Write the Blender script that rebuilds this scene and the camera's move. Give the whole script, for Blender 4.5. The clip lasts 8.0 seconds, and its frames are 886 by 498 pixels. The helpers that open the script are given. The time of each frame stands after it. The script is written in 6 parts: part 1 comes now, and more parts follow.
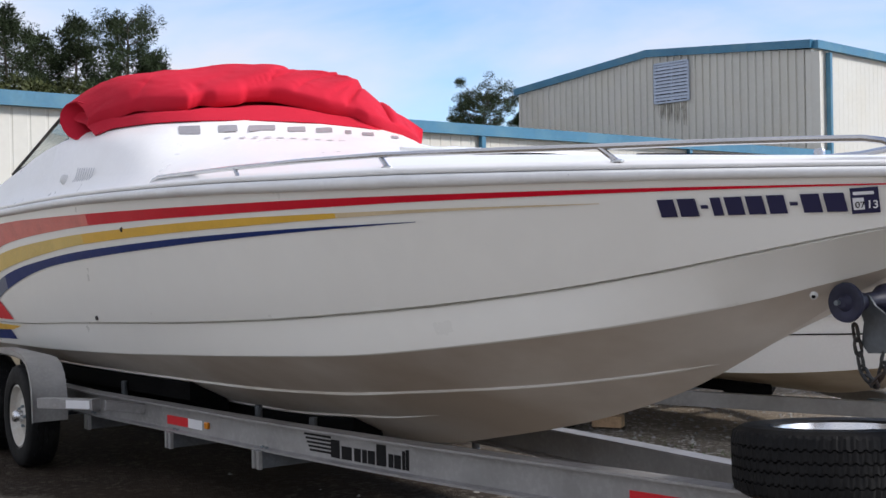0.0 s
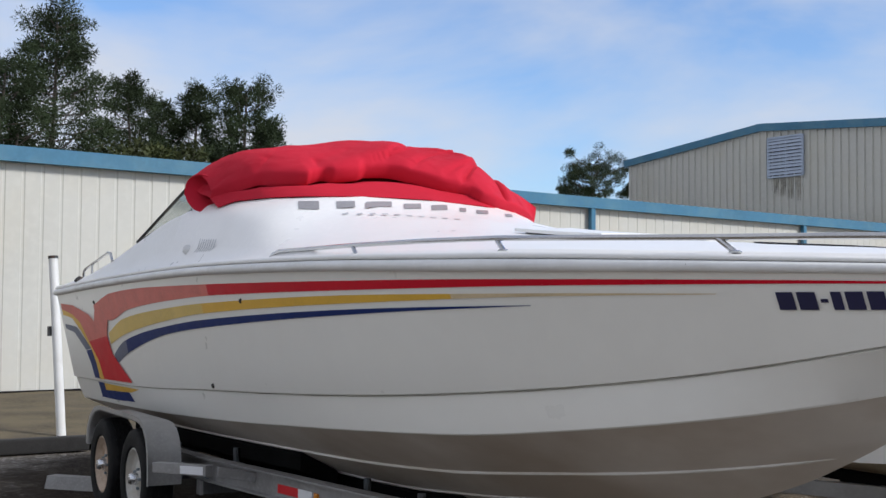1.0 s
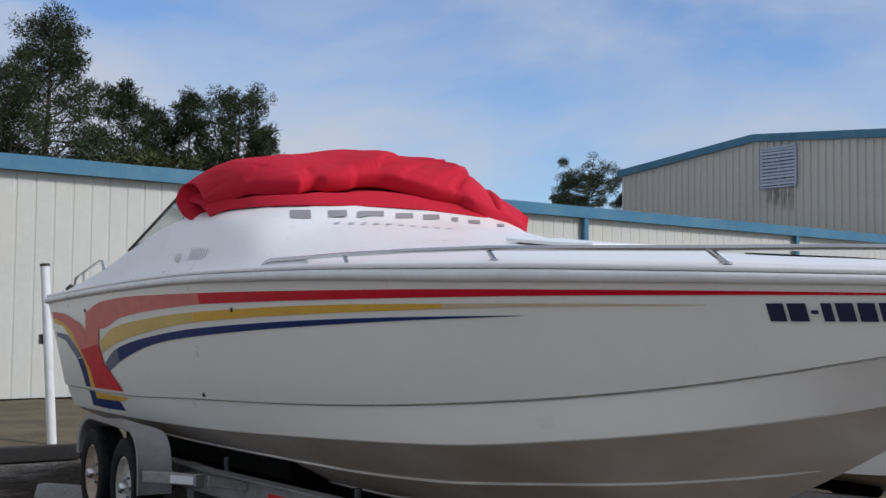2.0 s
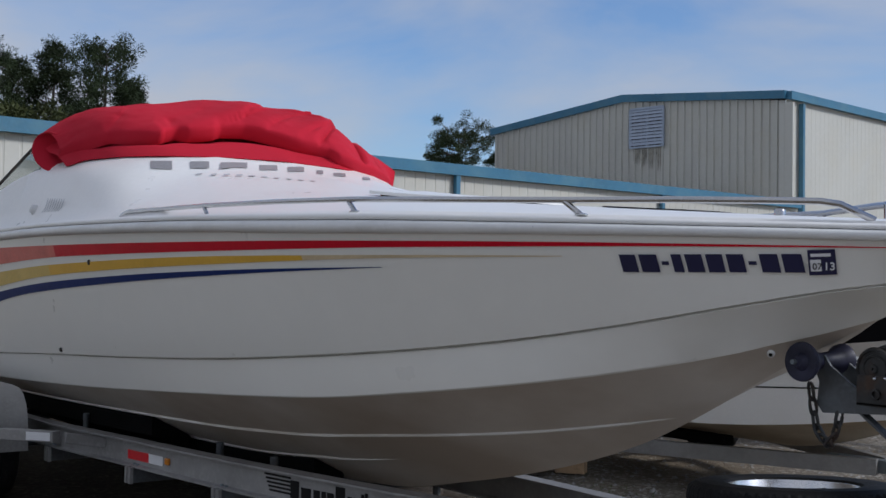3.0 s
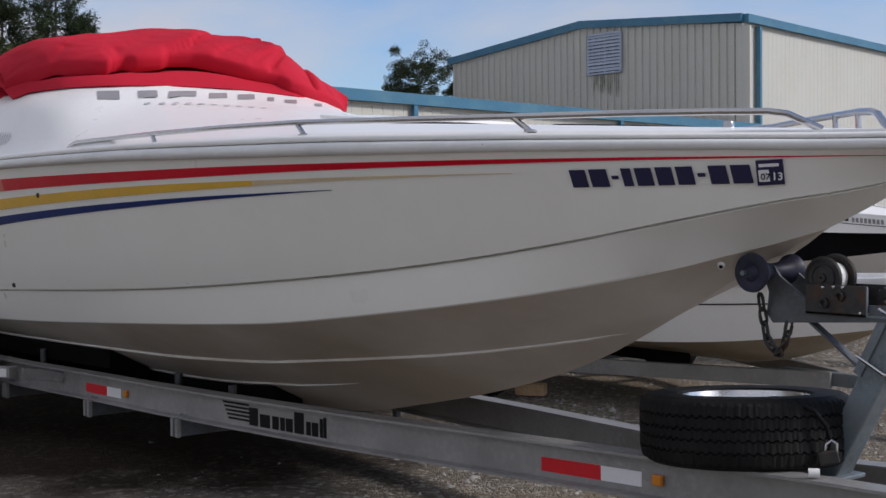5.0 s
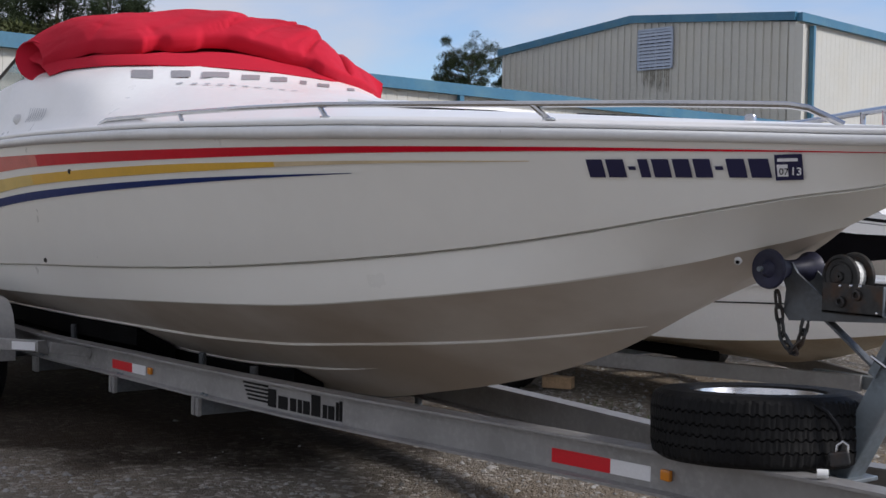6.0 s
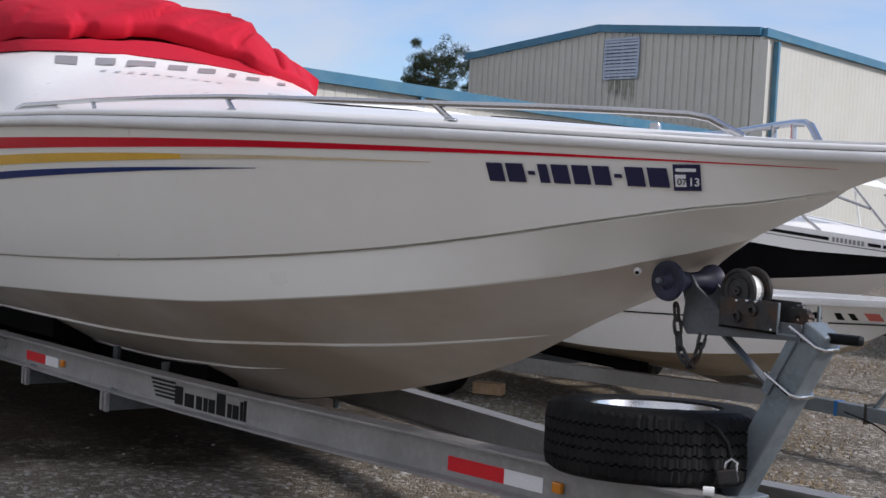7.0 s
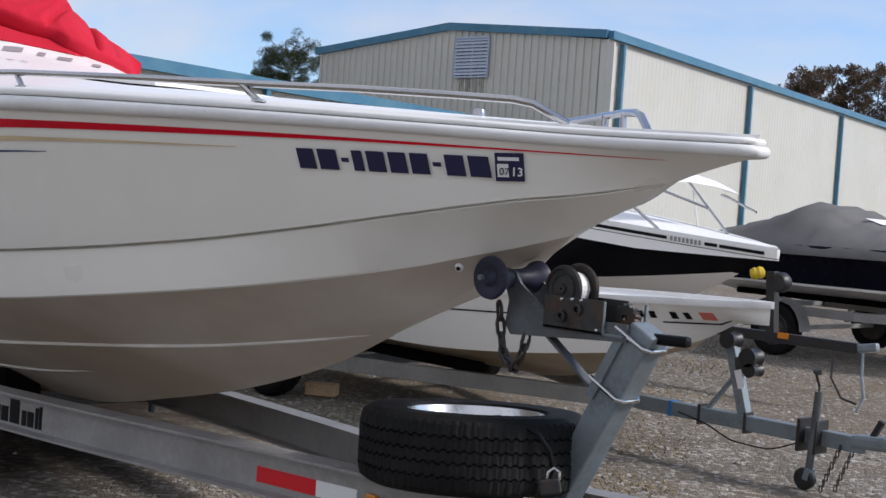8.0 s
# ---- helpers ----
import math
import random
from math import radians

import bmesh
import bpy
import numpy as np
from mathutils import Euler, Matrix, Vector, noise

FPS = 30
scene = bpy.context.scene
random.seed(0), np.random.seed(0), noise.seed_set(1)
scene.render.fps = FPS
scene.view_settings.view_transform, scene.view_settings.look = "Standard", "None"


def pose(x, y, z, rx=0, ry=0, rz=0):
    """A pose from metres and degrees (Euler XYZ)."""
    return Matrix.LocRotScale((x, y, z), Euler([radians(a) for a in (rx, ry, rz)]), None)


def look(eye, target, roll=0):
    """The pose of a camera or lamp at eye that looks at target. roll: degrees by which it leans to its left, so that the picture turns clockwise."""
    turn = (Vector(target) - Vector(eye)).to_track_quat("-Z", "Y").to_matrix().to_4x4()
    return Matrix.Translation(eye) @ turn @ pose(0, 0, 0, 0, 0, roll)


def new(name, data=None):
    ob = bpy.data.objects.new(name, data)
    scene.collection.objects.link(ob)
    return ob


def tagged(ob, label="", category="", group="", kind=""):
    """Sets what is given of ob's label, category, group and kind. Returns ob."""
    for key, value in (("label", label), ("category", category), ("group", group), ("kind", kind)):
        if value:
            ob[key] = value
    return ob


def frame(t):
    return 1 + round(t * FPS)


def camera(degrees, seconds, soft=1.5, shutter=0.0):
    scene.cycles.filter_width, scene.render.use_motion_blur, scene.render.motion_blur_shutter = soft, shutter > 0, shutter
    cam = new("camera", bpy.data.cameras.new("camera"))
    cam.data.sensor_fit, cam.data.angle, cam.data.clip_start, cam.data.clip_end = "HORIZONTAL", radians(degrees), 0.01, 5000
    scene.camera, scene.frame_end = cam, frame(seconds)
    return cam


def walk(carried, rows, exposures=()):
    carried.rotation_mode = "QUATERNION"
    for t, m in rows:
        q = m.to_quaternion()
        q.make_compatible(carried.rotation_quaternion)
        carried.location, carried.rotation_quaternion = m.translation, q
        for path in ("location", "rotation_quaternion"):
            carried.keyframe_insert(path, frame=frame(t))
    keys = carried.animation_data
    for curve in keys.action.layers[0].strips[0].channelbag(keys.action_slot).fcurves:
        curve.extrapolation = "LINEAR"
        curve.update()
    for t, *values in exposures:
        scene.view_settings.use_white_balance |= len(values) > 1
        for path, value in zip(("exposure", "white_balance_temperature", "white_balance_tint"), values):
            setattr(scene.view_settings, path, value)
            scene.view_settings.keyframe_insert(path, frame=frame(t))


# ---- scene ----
cam = camera(39.8, 8.0)
PATH = [
    (0, (1.713, -3.538, 1.41), (0.06, -2.412, 1.396), -1.1),
    (0.2, (1.721, -3.565, 1.417), (0.033, -2.493, 1.428), -0.9),
    (0.5, (1.714, -3.582, 1.43), (-0.021, -2.588, 1.475), -0.1),
    (1, (1.743, -3.6, 1.47), (0.002, -2.622, 1.567), 0.4),
    (1.2, (1.739, -3.599, 1.474), (-0.018, -2.65, 1.587), 0.6),
    (2.3, (1.748, -3.571, 1.473), (0.047, -2.524, 1.583), 0.6),
    (2.5, (1.758, -3.554, 1.467), (0.105, -2.432, 1.558), 0.9),
    (3, (1.76, -3.532, 1.45), (0.132, -2.37, 1.495), 0.7),
    (3.5, (1.761, -3.539, 1.44), (0.119, -2.398, 1.464), 0.5),
    (3.8, (1.762, -3.524, 1.414), (0.122, -2.381, 1.362), 0.5),
    (4, (1.76, -3.506, 1.405), (0.146, -2.328, 1.323), 0.6),
    (4.2, (1.762, -3.495, 1.409), (0.172, -2.285, 1.338), 0.4),
    (5.5, (1.774, -3.477, 1.398), (0.178, -2.273, 1.33), -1.0),
    (6, (1.816, -3.384, 1.387), (0.181, -2.234, 1.307), 1.1),
    (6.5, (1.875, -3.231, 1.406), (0.247, -2.073, 1.327), 2.2),
    (7, (1.875, -3.134, 1.389), (0.272, -1.94, 1.315), 3.2),
    (7.5, (1.759, -2.985, 1.39), (0.168, -1.774, 1.336), 4.3),
    (7.8, (1.721, -2.889, 1.389), (0.197, -1.594, 1.352), 4.9),
    (8, (1.72, -2.844, 1.374), (0.272, -1.466, 1.311), 3.9),
]
EXPOSURES = [
    (0.0, 0.46, 6150, 13), (0.5, 0.36, 6100, 12), (1.0, 0.18, 6080, 11), (1.2, 0.10, 6040, 11), (2.3, -0.20, 5880, 11), (2.5, -0.26, 5840, 11), (3.0, -0.36, 5840, 11),
    (3.5, -0.38, 5950, 12), (4.0, -0.32, 6100, 14), (5.5, -0.06, 6150, 14), (6.0, 0.02, 6150, 14), (6.5, 0.09, 6150, 14), (7.0, 0.14, 6150, 14), (8.0, 0.22, 6100, 13),
]
walk(cam, [(t, look(eye, target, roll)) for t, eye, target, roll in PATH], EXPOSURES)

# ---- world, sun ----
world = bpy.data.worlds.new("sky")
scene.world = world
world.use_nodes = True
SUN_DIR = Vector((0.66, 0.55, 0.62)).normalized()


def build_world():
    nt = world.node_tree
    nt.nodes.clear()
    out = nt.nodes.new("ShaderNodeOutputWorld")
    bg = nt.nodes.new("ShaderNodeBackground")
    sky = nt.nodes.new("ShaderNodeTexSky")
    sky.sky_type = "NISHITA"
    sky.sun_disc = False
    sky.sun_elevation = math.asin(SUN_DIR.z)
    sky.sun_rotation = math.atan2(SUN_DIR.x, SUN_DIR.y)
    sky.air_density, sky.dust_density, sky.ozone_density = 1.0, 0.6, 1.5
    co = nt.nodes.new("ShaderNodeTexCoord")
    mp = nt.nodes.new("ShaderNodeMapping")
    mp.inputs["Scale"].default_value = (1.0, 1.0, 3.0)
    mp.inputs["Location"].default_value = (0.35, 0.1, 0.0)
    n1 = nt.nodes.new("ShaderNodeTexNoise")
    n1.inputs["Scale"].default_value = 2.6
    n1.inputs["Detail"].default_value = 6.0
    n1.inputs["Roughness"].default_value = 0.52
    n1.inputs["Distortion"].default_value = 0.25
    ramp = nt.nodes.new("ShaderNodeValToRGB")
    ramp.color_ramp.elements[0].position, ramp.color_ramp.elements[1].position = 0.30, 0.56
    mix = nt.nodes.new("ShaderNodeMix")
    mix.data_type = "RGBA"
    fac = nt.nodes.new("ShaderNodeMath")
    fac.operation = "MULTIPLY"
    fac.inputs[1].default_value = 0.9
    nt.links.new(co.outputs["Generated"], mp.inputs["Vector"])
    nt.links.new(mp.outputs["Vector"], n1.inputs["Vector"])
    split = nt.nodes.new("ShaderNodeSeparateXYZ")
    nt.links.new(co.outputs["Generated"], split.inputs["Vector"])
    # more cloud towards -y, out of view, added to whiten the hull's fill
    fill_cloud = nt.nodes.new("ShaderNodeMath")
    fill_cloud.operation = "MULTIPLY_ADD"
    fill_cloud.inputs[1].default_value = -0.14
    nt.links.new(split.outputs["Y"], fill_cloud.inputs[0])
    nt.links.new(n1.outputs["Fac"], fill_cloud.inputs[2])
    nt.links.new(fill_cloud.outputs[0], ramp.inputs["Fac"])
    nt.links.new(ramp.outputs["Color"], fac.inputs[0])
    nt.links.new(fac.outputs[0], mix.inputs["Factor"])
    deep = nt.nodes.new("ShaderNodeMix")
    deep.data_type, deep.blend_type = "RGBA", "MULTIPLY"
    deep.inputs["Factor"].default_value = 1.0
    deep.inputs["B"].default_value = (0.84, 0.93, 1.08, 1)
    nt.links.new(sky.outputs["Color"], deep.inputs["A"])
    nt.links.new(deep.outputs["Result"], mix.inputs["A"])
    mix.inputs["B"].default_value = (4.6, 4.6, 4.7, 1)
    nt.links.new(mix.outputs["Result"], bg.inputs["Color"])
    bg.inputs["Strength"].default_value = 0.135
    nt.links.new(bg.outputs["Background"], out.inputs["Surface"])


build_world()
sun = new("sun", bpy.data.lights.new("sun", "SUN"))
sun.data.energy, sun.data.angle, sun.data.color = 2.9, radians(9.0), (1.0, 0.94, 0.85)
sun.matrix_world = look(SUN_DIR * 60, (0, 0, 0))

# ---- materials ----


def material(name, color, rough=0.6, metal=0.0, vary=0.12, scale=3.0, fine=60.0, bump=0.0, bump_scale=80.0, coat=0.0, spec=0.5, stain=None, stain_amount=0.0, stain_scale=1.5, per_piece=0.0):
    """A surface with large and fine variation of colour, an optional stain, and fine relief."""
    m = bpy.data.materials.new(name)
    m.use_nodes = True
    nt = m.node_tree
    b = nt.nodes["Principled BSDF"]
    b.inputs["Roughness"].default_value = rough
    b.inputs["Metallic"].default_value = metal
    b.inputs["Coat Weight"].default_value = coat
    b.inputs["Specular IOR Level"].default_value = spec
    co = nt.nodes.new("ShaderNodeTexCoord")

    def noise_at(sc, detail=4.0):
        n = nt.nodes.new("ShaderNodeTexNoise")
        n.inputs["Scale"].default_value = sc
        n.inputs["Detail"].default_value = detail
        nt.links.new(co.outputs["Object"], n.inputs["Vector"])
        return n.outputs["Fac"]

    def blend(a, bcol, fac_socket, lo, hi, amount):
        r = nt.nodes.new("ShaderNodeMapRange")
        r.inputs["From Min"].default_value, r.inputs["From Max"].default_value = lo, hi
        r.inputs["To Max"].default_value = amount
        nt.links.new(fac_socket, r.inputs["Value"])
        x = nt.nodes.new("ShaderNodeMix")
        x.data_type = "RGBA"
        nt.links.new(r.outputs["Result"], x.inputs["Factor"])
        if isinstance(a, tuple):
            x.inputs["A"].default_value = (*a, 1)
        else:
            nt.links.new(a, x.inputs["A"])
        x.inputs["B"].default_value = (*bcol, 1)
        return x.outputs["Result"]

    dark = tuple(c * (1 - 2.2 * vary) for c in color)
    lite = tuple(min(1, c * (1 + 1.2 * vary)) for c in color)
    c = blend(dark, color, noise_at(scale), 0.3, 0.6, 1.0)
    c = blend(c, lite, noise_at(fine, 3.0), 0.45, 0.75, 0.8)
    if stain:
        c = blend(c, stain, noise_at(stain_scale, 7.0), 0.48, 0.68, stain_amount)
    if per_piece:
        info = nt.nodes.new("ShaderNodeObjectInfo")
        c = blend(c, tuple(v * 0.55 for v in color), info.outputs["Random"], 0.0, 1.0, per_piece)
    nt.links.new(c, b.inputs["Base Color"])
    if bump:
        bp = nt.nodes.new("ShaderNodeBump")
        bp.inputs["Strength"].default_value = bump
        bp.inputs["Distance"].default_value = 0.01
        nt.links.new(noise_at(bump_scale, 5.0), bp.inputs["Height"])
        nt.links.new(bp.outputs["Normal"], b.inputs["Normal"])
    r = nt.nodes.new("ShaderNodeMapRange")
    r.inputs["To Min"].default_value, r.inputs["To Max"].default_value = max(0.02, rough - 0.08), min(1, rough + 0.1)
    nt.links.new(noise_at(scale * 3), r.inputs["Value"])
    nt.links.new(r.outputs["Result"], b.inputs["Roughness"])
    return m


GEL = material("white_gelcoat", (0.85, 0.84, 0.79), 0.3, vary=0.01, scale=1.2, fine=8, coat=0.1, stain=(0.76, 0.73, 0.65), stain_amount=0.15, stain_scale=0.7)
GEL_LOW = material("bottom_gelcoat", (0.665, 0.61, 0.545), 0.45, vary=0.03, scale=1.0, fine=12, stain=(0.37, 0.285, 0.20), stain_amount=0.7, stain_scale=0.8)
RAIL_GEL = material("spray_rail_gelcoat", (0.74, 0.71, 0.66), 0.45, vary=0.03, scale=2.0, fine=20, stain=(0.45, 0.38, 0.29), stain_amount=0.6, stain_scale=1.5)
DECK = material("deck_gelcoat", (0.88, 0.87, 0.85), 0.3, vary=0.02, scale=1.5, fine=30, stain=(0.66, 0.65, 0.62), stain_amount=0.2)
RUBBER_WHITE = material("white_vinyl", (0.76, 0.76, 0.75), 0.4, vary=0.04, scale=3, fine=40, stain=(0.5, 0.49, 0.46), stain_amount=0.3, stain_scale=5)
CANVAS = material("red_canvas", (0.52, 0.014, 0.035), 0.85, vary=0.08, scale=2.5, fine=220, bump=0.25, bump_scale=420, spec=0.2)
STRIPE_RED = material("red_vinyl", (0.60, 0.004, 0.022), 0.4, vary=0.05, spec=0.15)
STRIPE_PINK = material("faded_red_vinyl", (0.66, 0.17, 0.14), 0.45, vary=0.08, scale=5, spec=0.3)
STRIPE_YELLOW = material("yellow_vinyl", (0.74, 0.44, 0.05), 0.4, vary=0.05, spec=0.3)
STRIPE_PALE = material("faded_yellow_vinyl", (0.70, 0.50, 0.13), 0.45, vary=0.06)
STRIPE_WORN = material("worn_yellow_vinyl", (0.66, 0.53, 0.33), 0.4, vary=0.06, spec=0.3)
STRIPE_BLUE = material("blue_vinyl", (0.008, 0.026, 0.14), 0.45, vary=0.05, spec=0.12)
STRIPE_GREY = material("faded_blue_vinyl", (0.10, 0.12, 0.19), 0.4, vary=0.08)
NAVY = material("navy_vinyl", (0.012, 0.012, 0.06), 0.4, vary=0.05)
WHITE_VINYL = material("white_decal", (0.78, 0.78, 0.80), 0.4, vary=0.03)
LETTER_GREY = material("grey_letter_vinyl", (0.30, 0.29, 0.30), 0.4, vary=0.1)
LETTER_PALE = material("pale_letter_vinyl", (0.50, 0.51, 0.53), 0.4, vary=0.05)
BLACK_VINYL = material("black_vinyl", (0.005, 0.005, 0.006), 0.45, vary=0.1, spec=0.15)
STAINLESS = material("stainless_steel", (0.52, 0.52, 0.525), 0.16, metal=1.0, vary=0.05)
ALU = material("dull_aluminium", (0.315, 0.307, 0.30), 0.5, metal=0.35, vary=0.10, scale=2.0, fine=35, stain=(0.15, 0.145, 0.14), stain_amount=0.45, stain_scale=3.0)
FENDER = material("galvanised_fender_steel", (0.40, 0.395, 0.385), 0.42, metal=0.4, vary=0.08, scale=5, fine=50, stain=(0.24, 0.235, 0.23), stain_amount=0.35, stain_scale=4)
# dull steel of the jack; on winch arm and crossmembers it paints in shade
GALV_DULL_SHADED = material("dull_and_shaded_galvanised_steel", (0.12, 0.13, 0.14), 0.55, metal=0.4, vary=0.15, scale=9, fine=60, stain=(0.07, 0.065, 0.06), stain_amount=0.5, stain_scale=7)
GALV = material("galvanised_steel", (0.20, 0.235, 0.26), 0.5, metal=0.4, vary=0.12, scale=9, fine=60, stain=(0.17, 0.17, 0.17), stain_amount=0.4, stain_scale=6)
CAST = material("bright_cast_aluminium", (0.72, 0.72, 0.72), 0.25, metal=0.9, vary=0.05)
TYRE = material("tyre_rubber", (0.010, 0.010, 0.0105), 0.7, vary=0.2, scale=6, fine=90, bump=0.15, bump_scale=150, stain=(0.024, 0.023, 0.021), stain_amount=0.35, stain_scale=5, spec=0.15)
RED_TAPE = material("red_reflective_tape", (0.62, 0.01, 0.02), 0.3, vary=0.05, fine=120)
WHITE_TAPE = material("white_reflective_tape", (0.75, 0.75, 0.76), 0.3, vary=0.04, fine=120)
AMBER = material("amber_lens", (0.62, 0.22, 0.02), 0.2, vary=0.05)
DARK_STEEL = material("dark_greasy_steel", (0.055, 0.055, 0.055), 0.5, metal=0.6, vary=0.2, scale=12, stain=(0.12, 0.06, 0.03), stain_amount=0.5, stain_scale=14)
CARPET = material("black_bunk_carpet", (0.008, 0.008, 0.008), 1.0, vary=0.2, bump=0.4, bump_scale=300, spec=0.05)
PVC = material("white_pvc", (0.74, 0.74, 0.72), 0.4, vary=0.04, stain=(0.5, 0.47, 0.4), stain_amount=0.3, stain_scale=4)
BLUE_ROLLER = material("blue_black_roller_rubber", (0.026, 0.027, 0.048), 0.5, vary=0.15, stain=(0.04, 0.04, 0.08), stain_amount=0.6, stain_scale=12, spec=0.3)
PANEL = material("cream_wall_steel", (0.535, 0.528, 0.48), 0.5, vary=0.03, scale=0.5, fine=8, stain=(0.52, 0.48, 0.38), stain_amount=0.25, stain_scale=0.8)
TRIM_BLUE = material("blue_trim_steel", (0.045, 0.165, 0.27), 0.4, vary=0.08, scale=0.8, fine=10, stain=(0.10, 0.22, 0.28), stain_amount=0.5)
ROOF = material("galvalume_roof", (0.45, 0.46, 0.46), 0.4, metal=0.5, vary=0.06)
LOUVER = material("vent_louvre_aluminium", (0.40, 0.46, 0.56), 0.4, metal=0.1, vary=0.06)
SOOT = material("vent_soot", (0.35, 0.335, 0.285), 0.9, vary=0.3, scale=4)
GLASS = bpy.data.materials.new("tinted_glass")
GLASS.use_nodes = True
GLASS.node_tree.nodes["Principled BSDF"].inputs["Base Color"].default_value = (0.5, 0.55, 0.56, 1)
GLASS.node_tree.nodes["Principled BSDF"].inputs["Transmission Weight"].default_value = 1.0
GLASS.node_tree.nodes["Principled BSDF"].inputs["Roughness"].default_value = 0.03


def gravel_material():
    m = bpy.data.materials.new("gravel_and_dry_soil")
    m.use_nodes = True
    nt = m.node_tree
    b = nt.nodes["Principled BSDF"]
    b.inputs["Roughness"].default_value = 0.95
    b.inputs["Specular IOR Level"].default_value = 0.08
    co = nt.nodes.new("ShaderNodeTexCoord")

    def tex(kind, sc):
        n = nt.nodes.new(kind)
        n.inputs["Scale"].default_value = sc
        nt.links.new(co.outputs["Object"], n.inputs["Vector"])
        return n

    vor = tex("ShaderNodeTexVoronoi", 34.0)
    vor2 = tex("ShaderNodeTexVoronoi", 90.0)
    big = tex("ShaderNodeTexNoise", 0.45)
    big.inputs["Detail"].default_value = 8
    big.inputs["Roughness"].default_value = 0.6
    mid = tex("ShaderNodeTexNoise", 2.3)
    mid.inputs["Detail"].default_value = 9
    mid.inputs["Roughness"].default_value = 0.65
    stones = nt.nodes.new("ShaderNodeValToRGB")
    e = stones.color_ramp.elements
    e[0].position, e[0].color = 0.0, (0.192, 0.168, 0.140, 1)
    e[1].position, e[1].color = 1.0, (0.55, 0.52, 0.465, 1)
    for pos, col in ((0.55, (0.234, 0.207, 0.172, 1)), (0.80, (0.32, 0.292, 0.252, 1))):
        x = stones.color_ramp.elements.new(pos)
        x.color = col
    sep = nt.nodes.new("ShaderNodeSeparateColor")
    nt.links.new(vor.outputs["Color"], sep.inputs["Color"])
    nt.links.new(sep.outputs["Red"], stones.inputs["Fac"])
    soil = nt.nodes.new("ShaderNodeMix")
    soil.data_type = "RGBA"
    soil.inputs["B"].default_value = (0.25, 0.20, 0.145, 1)
    mr = nt.nodes.new("ShaderNodeMapRange")
    mr.inputs["From Min"].default_value, mr.inputs["From Max"].default_value = 0.44, 0.64
    mr.inputs["To Max"].default_value = 0.75
    nt.links.new(big.outputs["Fac"], mr.inputs["Value"])
    nt.links.new(mr.outputs["Result"], soil.inputs["Factor"])
    nt.links.new(stones.outputs["Color"], soil.inputs["A"])
    dark = nt.nodes.new("ShaderNodeMix")
    dark.data_type = "RGBA"
    dark.blend_type = "MULTIPLY"
    dr = nt.nodes.new("ShaderNodeMapRange")
    dr.inputs["From Min"].default_value, dr.inputs["From Max"].default_value = 0.35, 0.7
    dr.inputs["To Min"].default_value, dr.inputs["To Max"].default_value = 0.0, 0.5
    nt.links.new(mid.outputs["Fac"], dr.inputs["Value"])
    nt.links.new(dr.outputs["Result"], dark.inputs["Factor"])
    nt.links.new(soil.outputs["Result"], dark.inputs["A"])
    dark.inputs["B"].default_value = (0.55, 0.52, 0.48, 1)
    # dark soil and the parked boat's shade, both painted into the gravel colour
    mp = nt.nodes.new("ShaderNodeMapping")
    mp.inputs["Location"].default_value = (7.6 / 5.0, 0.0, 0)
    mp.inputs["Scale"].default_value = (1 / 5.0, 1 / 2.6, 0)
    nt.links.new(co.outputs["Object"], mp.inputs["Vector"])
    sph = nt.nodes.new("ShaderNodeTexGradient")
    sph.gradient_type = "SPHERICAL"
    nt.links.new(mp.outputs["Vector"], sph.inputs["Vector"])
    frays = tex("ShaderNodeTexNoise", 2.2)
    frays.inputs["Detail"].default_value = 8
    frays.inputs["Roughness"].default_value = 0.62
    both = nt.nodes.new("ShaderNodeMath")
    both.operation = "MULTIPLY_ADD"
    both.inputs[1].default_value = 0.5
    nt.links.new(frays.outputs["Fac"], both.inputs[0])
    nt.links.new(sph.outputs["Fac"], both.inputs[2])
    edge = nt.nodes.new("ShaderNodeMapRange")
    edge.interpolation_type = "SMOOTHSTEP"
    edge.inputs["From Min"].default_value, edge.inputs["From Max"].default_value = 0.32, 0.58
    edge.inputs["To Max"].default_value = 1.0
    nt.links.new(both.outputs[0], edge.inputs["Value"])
    soil_and_shade = nt.nodes.new("ShaderNodeMix")
    soil_and_shade.data_type, soil_and_shade.blend_type = "RGBA", "MULTIPLY"
    soil_and_shade.inputs["B"].default_value = (0.17, 0.15, 0.135, 1)
    nt.links.new(edge.outputs["Result"], soil_and_shade.inputs["Factor"])
    nt.links.new(dark.outputs["Result"], soil_and_shade.inputs["A"])
    nt.links.new(soil_and_shade.outputs["Result"], b.inputs["Base Color"])
    add = nt.nodes.new("ShaderNodeMath")
    add.operation = "ADD"
    nt.links.new(vor.outputs["Distance"], add.inputs[0])
    nt.links.new(vor2.outputs["Distance"], add.inputs[1])
    bp = nt.nodes.new("ShaderNodeBump")
    bp.invert = True
    bp.inputs["Strength"].default_value = 0.8
    bp.inputs["Distance"].default_value = 0.02
    nt.links.new(add.outputs[0], bp.inputs["Height"])
    nt.links.new(bp.outputs["Normal"], b.inputs["Normal"])
    return m


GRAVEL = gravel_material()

# ---- building blocks ----
ORIGIN = {}


def thing(name, at, label, category, group="", kind=""):
    ob = new(name)
    ob.empty_display_size = 0.2
    ob.location = at
    ORIGIN[ob] = Vector(at)
    return tagged(ob, label, category, group, kind)


